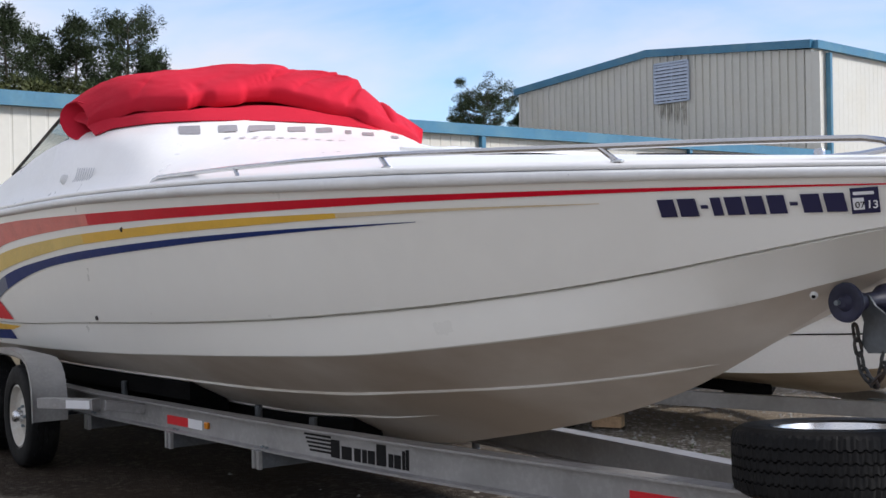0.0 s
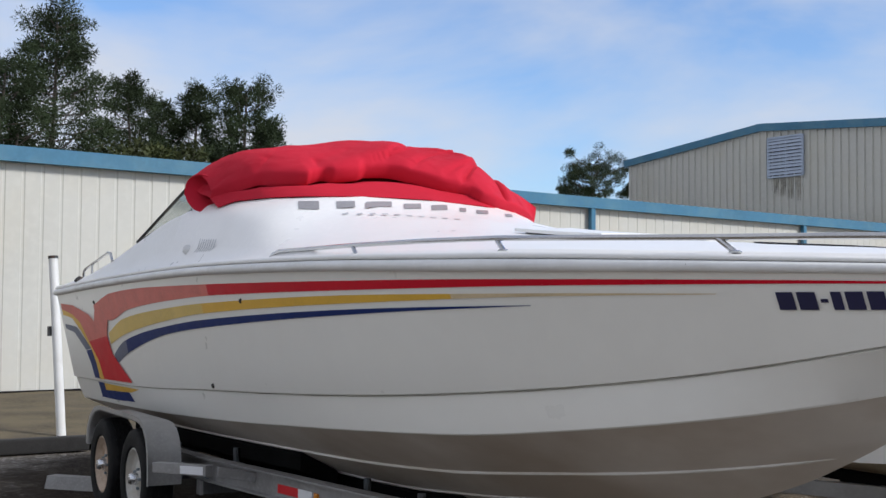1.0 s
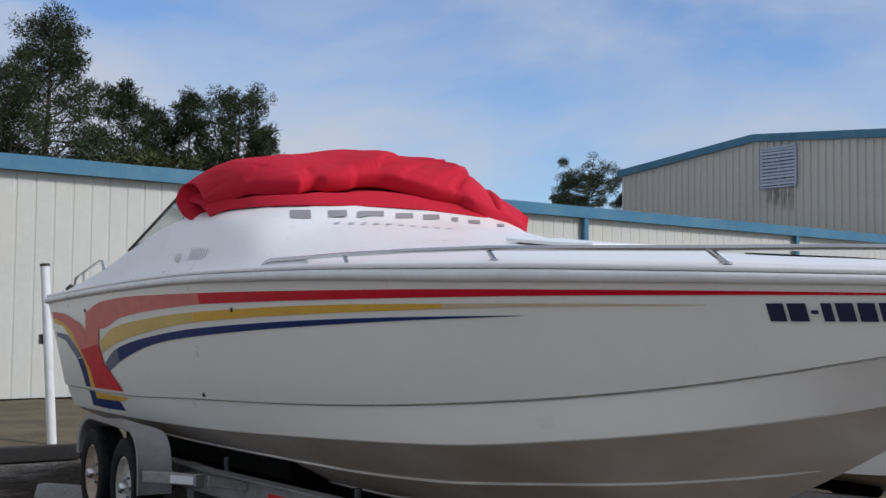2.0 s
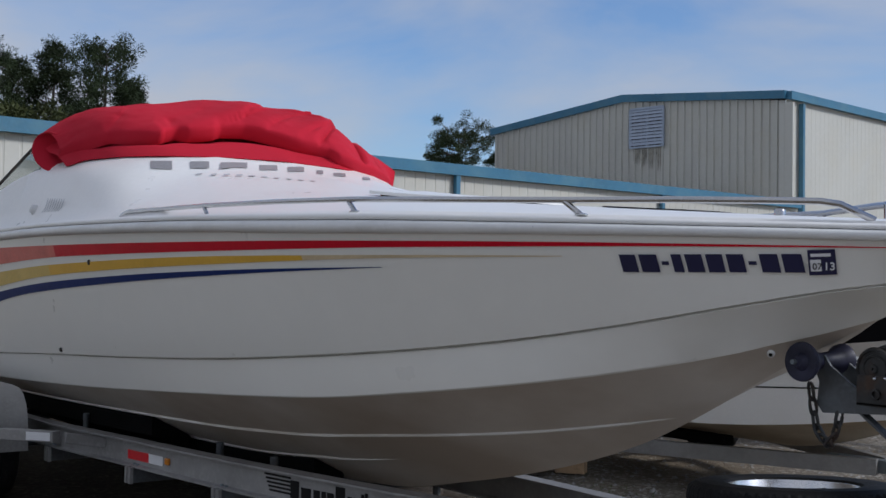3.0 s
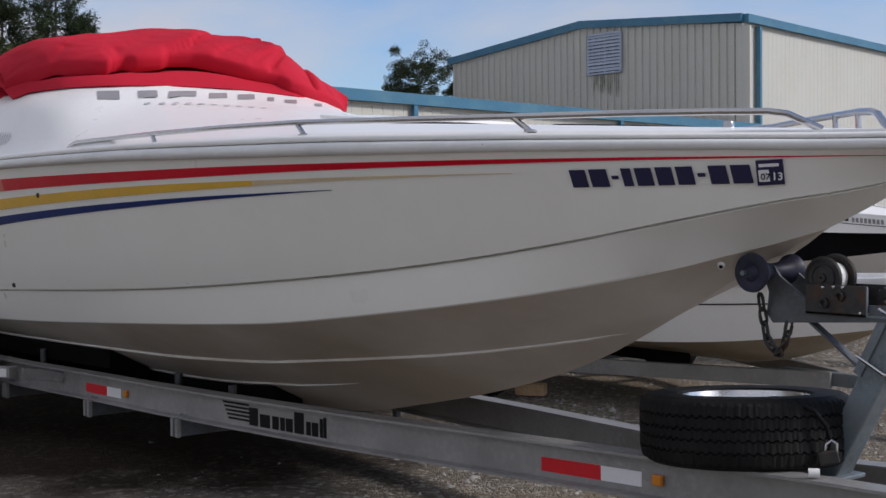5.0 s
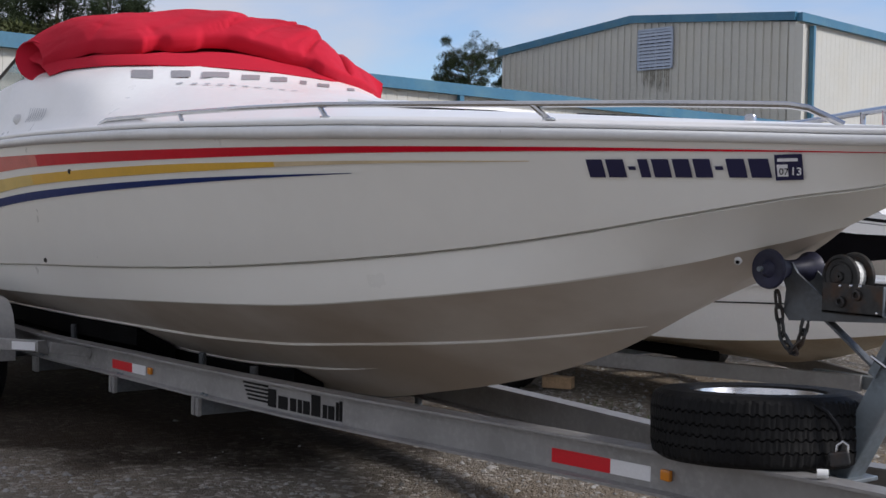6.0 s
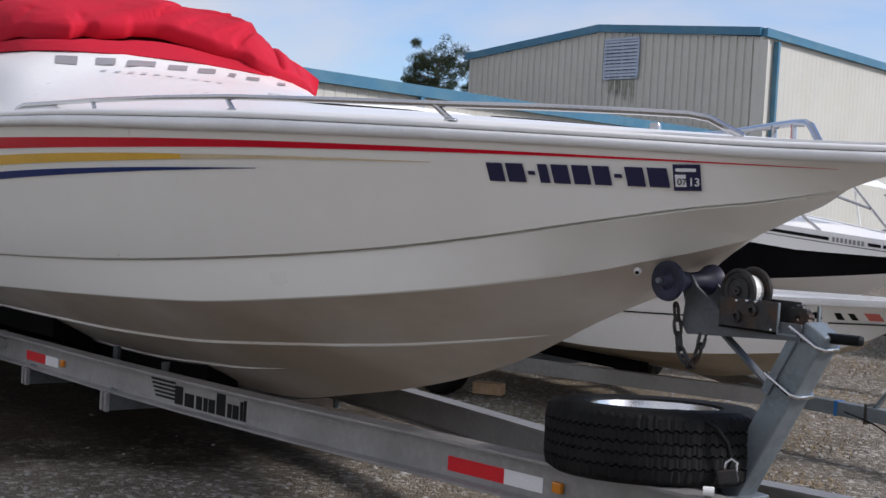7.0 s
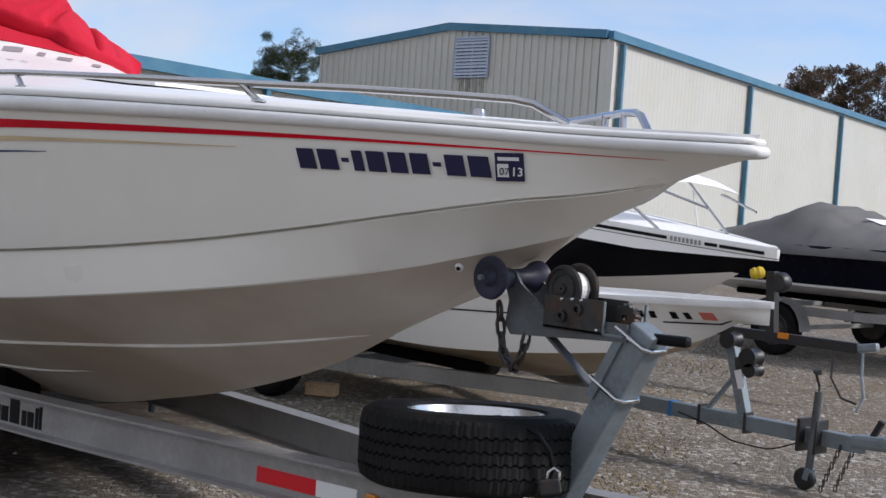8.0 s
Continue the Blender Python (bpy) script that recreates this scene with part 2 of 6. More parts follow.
def part(name, bm, mat, parent, label="", smooth=False, kind=""):
    """One mesh under a thing or a part; bm is in world metres."""
    me = bpy.data.meshes.new(name)
    bmesh.ops.recalc_face_normals(bm, faces=bm.faces[:])
    if parent:
        bmesh.ops.translate(bm, verts=bm.verts[:], vec=-ORIGIN[parent])
    if smooth:
        for f in bm.faces:
            f.smooth = True
        for e in bm.edges:
            if len(e.link_faces) == 2 and e.calc_face_angle(0) > (0.7 if smooth is True else smooth):
                e.smooth = False
    bm.to_mesh(me)
    bm.free()
    for one in mat if isinstance(mat, (list, tuple)) else (mat,):
        me.materials.append(one)
    ob = new(name, me)
    if parent:
        ob.parent = parent
        ORIGIN[ob] = ORIGIN[parent]
    else:
        ORIGIN[ob] = Vector((0, 0, 0))
    return tagged(ob, label, kind=kind)


def box(bm, lo, hi, bevel=0.0, turn=None):
    """A box between two corners, its edges broken; turn: a matrix applied to it."""
    r = bmesh.ops.create_cube(bm, size=1)
    vs = r["verts"]
    lo, hi = Vector(lo), Vector(hi)
    for v in vs:
        v.co = Vector((lo[i] + (v.co[i] + 0.5) * (hi[i] - lo[i]) for i in range(3)))
    if bevel:
        es = list({e for v in vs for e in v.link_edges})
        r = bmesh.ops.bevel(bm, geom=es, offset=bevel, segments=2, affect="EDGES", profile=0.6)
        vs = list({v for f in r["faces"] for v in f.verts} | {v for v in vs if v.is_valid})
    if turn is not None:
        bmesh.ops.transform(bm, matrix=turn, verts=vs)
    return vs


def bar(bm, a, b, w, h, bevel=0.0, up=(0, 0, 1)):
    """A straight bar of width w and height h from a to b."""
    a, b = Vector(a), Vector(b)
    d = (b - a)
    x = d.normalized()
    y = Vector(up).cross(x).normalized()
    z = x.cross(y)
    m = Matrix((x, y, z)).transposed().to_4x4()
    m.translation = a
    return box(bm, (0, -w / 2, -h / 2), (d.length, w / 2, h / 2), bevel, m)


def sweep(bm, pts, section, closed=True, caps=True, up=(0, 0, 1)):
    """A section (u sideways, v upward) swept along points."""
    pts = [Vector(p) for p in pts]
    rings = []
    for i, p in enumerate(pts):
        d = (pts[min(i + 1, len(pts) - 1)] - pts[max(i - 1, 0)]).normalized()
        s = Vector(up).cross(d)
        s = s.normalized() if s.length > 1e-4 else Vector((0, 1, 0))
        w = d.cross(s)
        rings.append([bm.verts.new(p + s * u + w * v) for u, v in section])
    n = len(section)
    for a, b in zip(rings, rings[1:]):
        for k in range(n if closed else n - 1):
            bm.faces.new((a[k], a[(k + 1) % n], b[(k + 1) % n], b[k]))
    if caps and closed:
        bm.faces.new(rings[0])
        bm.faces.new(rings[-1][::-1])
    return rings


def circle(r, n=10):
    return [(r * math.cos(2 * math.pi * k / n), r * math.sin(2 * math.pi * k / n)) for k in range(n)]


def tube(bm, pts, r, n=10):
    return sweep(bm, pts, circle(r, n))


def lathe(bm, profile, axis_at, axis=(0, 0, 1), n=32, closed=False):
    """A profile of (radius, along) turned round an axis."""
    q = Vector((0, 0, 1)).rotation_difference(Vector(axis)).to_matrix()
    at = Vector(axis_at)
    rings = []
    for r, h in profile:
        rings.append([bm.verts.new(at + q @ Vector((r * math.cos(2 * math.pi * k / n), r * math.sin(2 * math.pi * k / n), h))) for k in range(n)])
    pairs = list(zip(rings, rings[1:])) + ([(rings[-1], rings[0])] if closed else [])
    for a, b in pairs:
        for k in range(n):
            bm.faces.new((a[k], a[(k + 1) % n], b[(k + 1) % n], b[k]))
    if not closed:
        for ring in (rings[0], rings[-1]):
            bm.faces.new(ring)
    return rings


def grid(bm, rows, mat=0):
    """Faces between rows of points of the same length."""
    vs = [[bm.verts.new(p) for p in row] for row in rows]
    for a, b in zip(vs, vs[1:]):
        for k in range(len(a) - 1):
            f = bm.faces.new((a[k], a[k + 1], b[k + 1], b[k]))
            f.material_index = mat
    return vs


def thicken(bm, t):
    bmesh.ops.recalc_face_normals(bm, faces=bm.faces[:])
    bmesh.ops.solidify(bm, geom=bm.faces[:], thickness=t)

# ---- hull lines: x along the boat (bow at 0), half breadths and heights ----
def curve(tab):
    """Smooth monotone curve through (x, value) pairs."""
    xs, ys = (np.array(v, float) for v in zip(*sorted(tab)))
    h = np.diff(xs); d = np.diff(ys) / h
    m = np.zeros(len(xs)); m[0], m[-1] = d[0], d[-1]
    for i in range(1, len(xs) - 1):
        if d[i - 1] * d[i] > 0:
            w1, w2 = 2 * h[i] + h[i - 1], h[i] + 2 * h[i - 1]
            m[i] = (w1 + w2) / (w1 / d[i - 1] + w2 / d[i])
    def at(x):
        x = min(max(x, xs[0]), xs[-1])
        i = min(max(int(np.searchsorted(xs, x)) - 1, 0), len(h) - 1)
        s = (x - xs[i]) / h[i]
        return float(ys[i] * (1 + 2 * s) * (1 - s) ** 2 + m[i] * h[i] * s * (1 - s) ** 2 + ys[i + 1] * s * s * (3 - 2 * s) + m[i + 1] * h[i] * s * s * (s - 1))
    return at
keel_z = curve([(-9.6,.29),(-5,.30),(-3.6,.355),(-2.94,.472),(-2.3,.62),(-1.78,.79),(-1.47,.935),(-1.2,1.08),(-1.03,1.17),(-.73,1.31),(-.52,1.405),(-.33,1.5),(-.15,1.555),(0,1.59)])
sheer_b = curve([(-.08,.02),(-.16,.075),(-.3,.14),(-.59,.27),(-.75,.37),(-1.27,.66),(-1.54,.77),(-2.4,1.02),(-3.57,1.15),(-4.55,1.21),(-5.5,1.23),(-9.6,1.22)])
sheer_z = curve([(0,1.57),(-.4,1.575),(-.9,1.59),(-1.55,1.605),(-2.6,1.625),(-4,1.655),(-5.5,1.665),(-7,1.645),(-8,1.62),(-9.6,1.565)])
knuck_b = curve([(-.33,0),(-.75,.28),(-1.27,.52),(-1.54,.61),(-2.4,.83),(-3.57,.95),(-4.55,1.0),(-5.77,1.03),(-9.6,1.03)])
knuck_z = curve([(-.33,1.5),(-.55,1.447),(-.68,1.425),(-1,1.36),(-1.35,1.29),(-1.8,1.218),(-2.3,1.158),(-2.9,1.103),(-3.6,1.05),(-4.5,1.0),(-6,.935),(-7.7,.86),(-9.6,.835)])
chine_b = curve([(-.70,0),(-.85,.105),(-.982,.200),(-1.164,.345),(-1.356,.475),(-2.316,.773),(-3.49,.897),(-4.5,.94),(-5.77,.95),(-9.6,.95)])
chine_z = curve([(-.70,1.325),(-.85,1.277),(-.982,1.2355),(-1.08,1.202),(-1.356,1.132),(-1.72,1.067),(-2.28,.990),(-2.91,.919),(-3.32,.889),(-4.15,.838),(-4.65,.809),(-5.77,.748),(-7.5,.683),(-9.6,.645)])
fullness = curve([(-9.6,1.22),(-4.6,1.22),(-2.6,.95),(0,.92)])


def line_at(b, z, x):
    k = keel_z(x)
    return (b(x), max(z(x), k)) if b(x) > 1e-4 else (0.0, k)


def bottom_z(x, y):
    """Height of the bottom at half breadth y."""
    k, (bc, zc) = keel_z(x), line_at(chine_b, chine_z, x)
    return k + (zc - 0.012 - k) * min(1, y / max(bc, 0.01)) ** fullness(x)


def side_y(x, z):
    """Half breadth of the topside at height z."""
    (bs, zs), (bk, zk), (bc, zc) = (sheer_b(x), sheer_z(x)), line_at(knuck_b, knuck_z, x), line_at(chine_b, chine_z, x)
    if z >= zk:
        return bk + 0.022 + (bs - bk - 0.022) * min(1, (z - zk) / max(zs - zk, 1e-3))
    return bc + 0.014 + (bk - bc - 0.014) * max(0, (z - zc) / max(zk - zc, 1e-3))


def on_side(x, z, off=0.004):
    """A point of the starboard topside, a little proud of it."""
    y = -side_y(x, z)
    dx = (side_y(x + 0.02, z) - side_y(x - 0.02, z)) / 0.04
    dz = (side_y(x, z + 0.02) - side_y(x, z - 0.02)) / 0.04
    n = Vector((-dx, -1, -dz)).normalized()
    n = Vector((n.x, n.y, n.z))
    return Vector((x, y, z)) + n * off


# ---- ground ----
def ground_z(x, y):
    """The yard falls a little towards the boat's stern."""
    drop = float(np.interp(x, (-12.0, -8.2, -6.5, -3.5), (-0.10, -0.06, -0.06, 0.0)))
    return drop * float(np.interp(y, (1.5, 2.2), (1.0, 0.0)))


bm = bmesh.new()
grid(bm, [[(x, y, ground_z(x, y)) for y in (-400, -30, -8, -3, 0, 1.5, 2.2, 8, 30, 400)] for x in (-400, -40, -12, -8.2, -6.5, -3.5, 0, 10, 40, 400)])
ground = tagged(part("ground", bm, GRAVEL, None), "grey gravel yard with dry brown soil, dark soil and boat shade painted in", "ground", kind="structure")

# ---- buildings ----


def ribbed_wall(bm, a, b, z0, z1, top=None, pitch=0.305, depth=0.03):
    """A sheet-steel wall from a to b with raised ribs; top(s): height along it."""
    a, b = Vector((*a, 0)), Vector((*b, 0))
    d = b - a
    L = d.length
    u = d / L
    n = Vector((u.y, -u.x, 0))
    prof, s = [], 0.0
    while s < L:
        for o, h in ((0, 0), (0.12, 0), (0.135, 1), (0.165, 1), (0.18, 0)):
            if s + o <= L:
                prof.append((s + o, h))
        s += pitch
    prof.append((L, 0))
    rows = [[a + u * s + n * (h * depth) + Vector((0, 0, z0)) for s, h in prof], [a + u * s + n * (h * depth) + Vector((0, 0, top(s) if top else z1)) for s, h in prof]]
    grid(bm, rows)


def low_building():
    a, b = (-16.6, -8.0), (-22.55, 27.2)
    t = thing("storage_building", (-19.5, 9.0, 0), "low cream ribbed-steel storage building with blue eave trim", "building")
    bm = bmesh.new()
    ribbed_wall(bm, b, a, 0.16, 3.75, depth=0.009)
    part("wall", bm, PANEL, t)
    d = Vector((b[0] - a[0], b[1] - a[1], 0)).normalized()
    n = Vector((d.y, -d.x, 0))
    A, B = Vector((*a, 0)), Vector((*b, 0))
    bm = bmesh.new()
    for p, q in ((A, A - n * 14), (B - n * 14, B)):
        grid(bm, [[p + Vector((0, 0, 0)), p + Vector((0, 0, 3.8))], [q, q + Vector((0, 0, 3.8))]])
    grid(bm, [[A - n * 14, A - n * 14 + Vector((0, 0, 3.8))], [B - n * 14, B - n * 14 + Vector((0, 0, 3.8))]])
    part("wall", bm, PANEL, t, "plain side and rear walls")
    bm = bmesh.new()
    grid(bm, [[A - d * 0.2 + n * 0.1 + Vector((0, 0, 3.84)), B + n * 0.1 + Vector((0, 0, 3.84))], [A - d * 0.2 - n * 7 + Vector((0, 0, 4.1)), B - n * 7 + Vector((0, 0, 4.1))], [A - n * 14.1 + Vector((0, 0, 3.84)), B - n * 14.1 + Vector((0, 0, 3.84))]])
    part("roof", bm, ROOF, t)
    bm = bmesh.new()
    sweep(bm, [A - d * 0.2 + n * 0.06 + Vector((0, 0, 3.80)), B + n * 0.06 + Vector((0, 0, 3.80))], [(-0.10, -0.12), (0.10, -0.12), (0.12, 0.02), (0.05, 0.12), (-0.10, 0.12)])
    part("eave_trim", bm, TRIM_BLUE, t, "blue steel gutter and eave trim")
    bm = bmesh.new()
    sweep(bm, [A + n * 0.02 + Vector((0, 0, 0.08)), B + n * 0.02 + Vector((0, 0, 0.08))], [(-0.05, -0.22), (0.05, -0.22), (0.05, 0.08), (-0.05, 0.08)])
    part("base_trim", bm, BLACK_VINYL, t, "dark base flashing")
    for y in (12.3, 20.0):
        s = (y - a[1]) / (b[1] - a[1])
        p = A + (B - A) * s + n * 0.09
        bm = bmesh.new()
        bar(bm, p + Vector((0, 0, 0.1)), p + Vector((0, 0, 3.7)), 0.13, 0.10, 0.01, up=(n.x, n.y, 0))
        part("downspout", bm, TRIM_BLUE, t)
    return t


low_building()


def tall_building():
    C, W = Vector((-23.3, 27.6, 0)), Vector((-36.5, 26.25, 0))
    F = Vector((-23.3 - 0.19 * 62, 27.6 + 62, 0))
    t = thing("warehouse", (-30, 40, 0), "tall cream ribbed-steel warehouse with blue roof trim and a gable vent", "building")
    eave, ridge = 7.20, 7.86
    L = (W - C).length
    u = (W - C).normalized()
    n = Vector((-u.y, u.x, 0))
    n = n if n.y < 0 else -n
    bm = bmesh.new()
    ribbed_wall(bm, W[:2], C[:2], 0, eave, top=lambda s: eave - 0.05 + (ridge - eave) * (1 - abs(2 * s / L - 1)), depth=0.075)
    part("wall", bm, PANEL, t, "shaded gable wall of ribbed cream steel")
    v = (F - C).normalized()
    m = Vector((v.y, -v.x, 0))
    bm = bmesh.new()
    ribbed_wall(bm, C[:2], F[:2], 0, eave + 0.05, depth=0.006)
    part("wall", bm, PANEL, t, "sunlit side wall of ribbed cream steel")
    bm = bmesh.new()
    R, RF = C + u * (L / 2), F + u * (L / 2)
    WF = F + u * L
    up = lambda p, z: p + Vector((0, 0, z))
    grid(bm, [[up(C + m * 0.1, eave + 0.10), up(F + m * 0.1, eave + 0.10)], [up(R, ridge + 0.05), up(RF, ridge + 0.05)], [up(W, eave), up(WF, eave)]])
    part("roof", bm, ROOF, t)
    bm = bmesh.new()
    grid(bm, [[up(W, 0), up(W, eave)], [up(WF, 0), up(WF, eave)], [up(F, 0), up(F, eave)]])
    part("wall", bm, PANEL, t, "plain rear walls")
    sec = [(-0.08, -0.13), (0.08, -0.13), (0.11, -0.10), (0.11, 0.08), (0.08, 0.13), (-0.08, 0.13)]
    for p, q in ((up(W + n * 0.06 + u * 0.15, eave + 0.0), up(R + n * 0.06, ridge)), (up(R + n * 0.06, ridge), up(C + n * 0.06, eave + 0.12))):
        bm = bmesh.new()
        sweep(bm, [p, q], sec)
        part("rake_trim", bm, TRIM_BLUE, t)
    bm = bmesh.new()
    sweep(bm, [up(C + m * 0.1, eave + 0.10), up(F + m * 0.1, eave + 0.10)], sec)
    part("eave_trim", bm, TRIM_BLUE, t)
    bm = bmesh.new()
    bar(bm, up(C + n * 0.02 + m * 0.02, 0), up(C + n * 0.02 + m * 0.02, eave - 0.15), 0.5, 0.10, 0.0, up=(n.x, n.y, 0))
    part("corner_trim", bm, PANEL, t, "cream corner flashing")
    for s in (0.80, 11.7, 23.0, 34.5, 46.0, 57.5):
        p = C + v * s + m * 0.12
        bm = bmesh.new()
        bar(bm, up(p, 0.1), up(p, eave - 0.1), 0.14, 0.16, 0.01, up=(m.x, m.y, 0))
        part("downspout", bm, TRIM_BLUE, t)
    # gable vent with louvres
    vent = None
    c = C + u * 5.55 + n * 0.09
    w, z0, z1 = 1.46, 6.06, 7.42
    bm = bmesh.new()
    for p, q in ((up(c - u * w / 2, z0), up(c - u * w / 2, z1)), (up(c + u * w / 2, z0), up(c + u * w / 2, z1))):
        bar(bm, p, q, 0.08, 0.06, 0.0, up=(n.x, n.y, 0))
    for z in (z0, z1):
        bar(bm, up(c - u * w / 2, z), up(c + u * w / 2, z), 0.10, 0.06)
    bar(bm, up(c, z0), up(c, z1), 0.05, 0.05, 0.0, up=(n.x, n.y, 0))
    vent = part("vent", bm, LOUVER, t, "pale louvred gable vent")
    bm = bmesh.new()
    grid(bm, [[up(c - u * w / 2 - n * 0.02, z0), up(c + u * w / 2 - n * 0.02, z0)], [up(c - u * w / 2 - n * 0.02, z1), up(c + u * w / 2 - n * 0.02, z1)]])
    part("backing", bm, DARK_STEEL, vent)
    for k in range(11):
        z = z0 + 0.06 + k * 0.118
        bm = bmesh.new()
        grid(bm, [[up(c - u * w / 2 + n * 0.05, z), up(c + u * w / 2 + n * 0.05, z)], [up(c - u * w / 2, z + 0.10), up(c + u * w / 2, z + 0.10)]])
        thicken(bm, 0.012)
        part("slat", bm, LOUVER, vent)
    rng = random.Random(2)
    for k in range(14):
        o, h = -0.6 + k * 0.09, rng.uniform(0.25, 0.85)
        bm = bmesh.new()
        q = c + u * o - n * 0.028
        grid(bm, [[up(q - u * 0.04 * f * e, z0 - 0.05 - h * g) for f in (-1, 1)] for g, e in ((0, 1), (0.6, 0.8), (1, 0.2))])
        thicken(bm, 0.002)
        part("soot_streak", bm, SOOT, t, "faint soot streak under the vent")


tall_building()

# ---- speedboat ----
boat = thing("speedboat", (-4.7, 0, 0.3), "white speedboat with red, yellow and blue side stripes on a trailer", "boat")
XS = sorted({round(-0.09 - 0.02 * k, 3) for k in range(60)} | {round(-1.29 - 0.04 * k, 3) for k in range(28)} | {round(-2.4 - 0.15 * k, 3) for k in range(49)} | {-9.6})
bm = bmesh.new()
for s in (-1, 1):
    rows = []
    for x in XS:
        (bk, zk), (bc, zc), bs, zs = line_at(knuck_b, knuck_z, x), line_at(chine_b, chine_z, x), sheer_b(x), sheer_z(x)
        w = min(1, bk / 0.1) * (0.5 + 0.5 * min(1, bk / 0.9))
        c = min(1, bc / 0.1)
        pts = [(bc - 0.002 * c, zc - 0.006 * c), (bc + 0.008 * c, zc), ((bc + 0.008 * c + bk) / 2 + 0.005 * c, (zc + zk) / 2), (bk - 0.002 * w, zk - 0.013 * w), (bk - 0.004 * w, zk - 0.009 * w), (bk - 0.028 * w, zk - 0.006 * w), (bk - 0.028 * w, zk - 0.001 * w), (bk + 0.020 * w, zk), (bk + 0.022 * w, zk + 0.004 * w)]
        for q in (0.25, 0.5, 0.75, 1.0):
            pts.append((bk + 0.022 * w + (bs - bk - 0.022 * w) * q, zk + 0.006 * w + (zs - zk - 0.006 * w) * q))
        rows.append([(x, s * y, z) for y, z in pts])
    grid(bm, rows)
part("hull", bm, GEL, boat, "glossy white hull sides with a knuckle line", smooth=0.3)
bm = bmesh.new()
for s in (-1, 1):
    rows = []
    for x in XS:
        bc, zc = line_at(chine_b, chine_z, x)
        k = keel_z(x)
        c = min(1, bc / 0.1)
        rows.append([(x, s * bc * q, k + (zc - 0.006 * c - k) * q ** fullness(x)) for q in (0, 0.1, 0.2, 0.3, 0.4, 0.5, 0.6, 0.7, 0.8, 0.9, 1.0)])
    grid(bm, rows)
part("bottom", bm, GEL_LOW, boat, "stained off-white deep-V bottom", smooth=0.3)
bm = bmesh.new()
for s in (-1, 1):
    x = -9.6
    ring = [(x, 0, keel_z(x)), (x, s * chine_b(x), chine_z(x)), (x, s * knuck_b(x), knuck_z(x)), (x, s * sheer_b(x), sheer_z(x)), (x, 0, sheer_z(x) + 0.05)]
    bm.faces.new([bm.verts.new(p) for p in ring])
part("transom", bm, GEL, boat)


def strip(bm, rows_x, lo, hi, off=0.004):
    """A ribbon on the starboard topside between two height curves."""
    grid(bm, [[on_side(x, lo(x), off), on_side(x, (lo(x) + hi(x)) / 2, off), on_side(x, hi(x), off)] for x in rows_x])


def span(a, b, n):
    return [a + (b - a) * k / n for k in range(n + 1)]


def ribbon(pts, n=8):
    """Points (x, z, x, z) of two edges, made dense."""
    out = []
    for p, q in zip(pts, pts[1:]):
        for k in range(n):
            out.append([p[i] + (q[i] - p[i]) * k / n for i in range(4)])
    return out + [list(pts[-1])]


def decal(name, pts, mat, label, off=0.004, n=8):
    bm = bmesh.new()
    rows = []
    for x0, z0, x1, z1 in ribbon(pts, n):
        rows.append([on_side(x0 + (x1 - x0) * q, z0 + (z1 - z0) * q, off) for q in (0, 0.5, 1)])
    grid(bm, rows)
    return part(name, bm, mat, boat, label)


def stripe(name, top, bot, x0, x1, mat, label, off=0.004):
    bm = bmesh.new()
    strip(bm, span(x0, x1, 40), bot, top, off)
    part(name, bm, mat, boat, label)


red_t = curve([(-8.33, 1.478), (-7.7, 1.572), (-6.7, 1.603), (-5.45, 1.607), (-3.2, 1.598), (-2.07, 1.585), (-1.2, 1.572), (-0.75, 1.5635), (-0.30, 1.5555)])
red_b = curve([(-8.33, 1.40), (-7.9, 1.36), (-7.31, 1.446), (-6.28, 1.51), (-5.3, 1.541), (-3.2, 1.558), (-2.1, 1.562), (-1.2, 1.561), (-0.75, 1.558), (-0.30, 1.5545)])
yel_t = curve([(-8.05, 1.25), (-7.53, 1.372), (-6.32, 1.461), (-5.6, 1.491), (-3.2, 1.533), (-2.1, 1.532), (-1.46, 1.5285)])
yel_b = curve([(-8.05, 1.164), (-7.55, 1.256), (-6.39, 1.377), (-5.64, 1.428), (-3.21, 1.502), (-2.1, 1.522), (-1.46, 1.5265)])
blu_t = curve([(-8.0, 1.085), (-7.6, 1.205), (-6.41, 1.339), (-5.67, 1.388), (-3.22, 1.472), (-2.26, 1.486)])
blu_b = curve([(-8.0, 1.0), (-7.55, 1.115), (-6.45, 1.283), (-5.7, 1.338), (-3.22, 1.454), (-2.26, 1.484)])
stripe("stripe", red_t, red_b, -5.43, -0.30, STRIPE_RED, "tapering red vinyl side stripe")
stripe("stripe", red_t, red_b, -8.33, -5.43, STRIPE_PINK, "faded red vinyl side stripe")
stripe("stripe", yel_t, yel_b, -5.60, -2.75, STRIPE_YELLOW, "tapering yellow vinyl side stripe")
stripe("stripe", yel_t, yel_b, -2.75, -1.47, STRIPE_WORN, "worn pale end of the yellow stripe")
stripe("stripe", yel_t, yel_b, -8.02, -5.60, STRIPE_PALE, "faded yellow vinyl side stripe")
stripe("stripe", blu_t, blu_b, -7.55, -2.27, STRIPE_BLUE, "tapering dark blue vinyl side stripe")
stripe("stripe", blu_t, blu_b, -7.97, -7.55, STRIPE_GREY, "faded blue vinyl side stripe")
decal("stripe", [(-9.5, 1.44, -9.5, 1.49), (-9.15, 1.40, -9.05, 1.475), (-8.91, 1.33, -8.56, 1.40), (-8.72, 1.17, -8.10, 1.235)], STRIPE_PINK, "faded red stripe curving down from the stern", off=0.006)
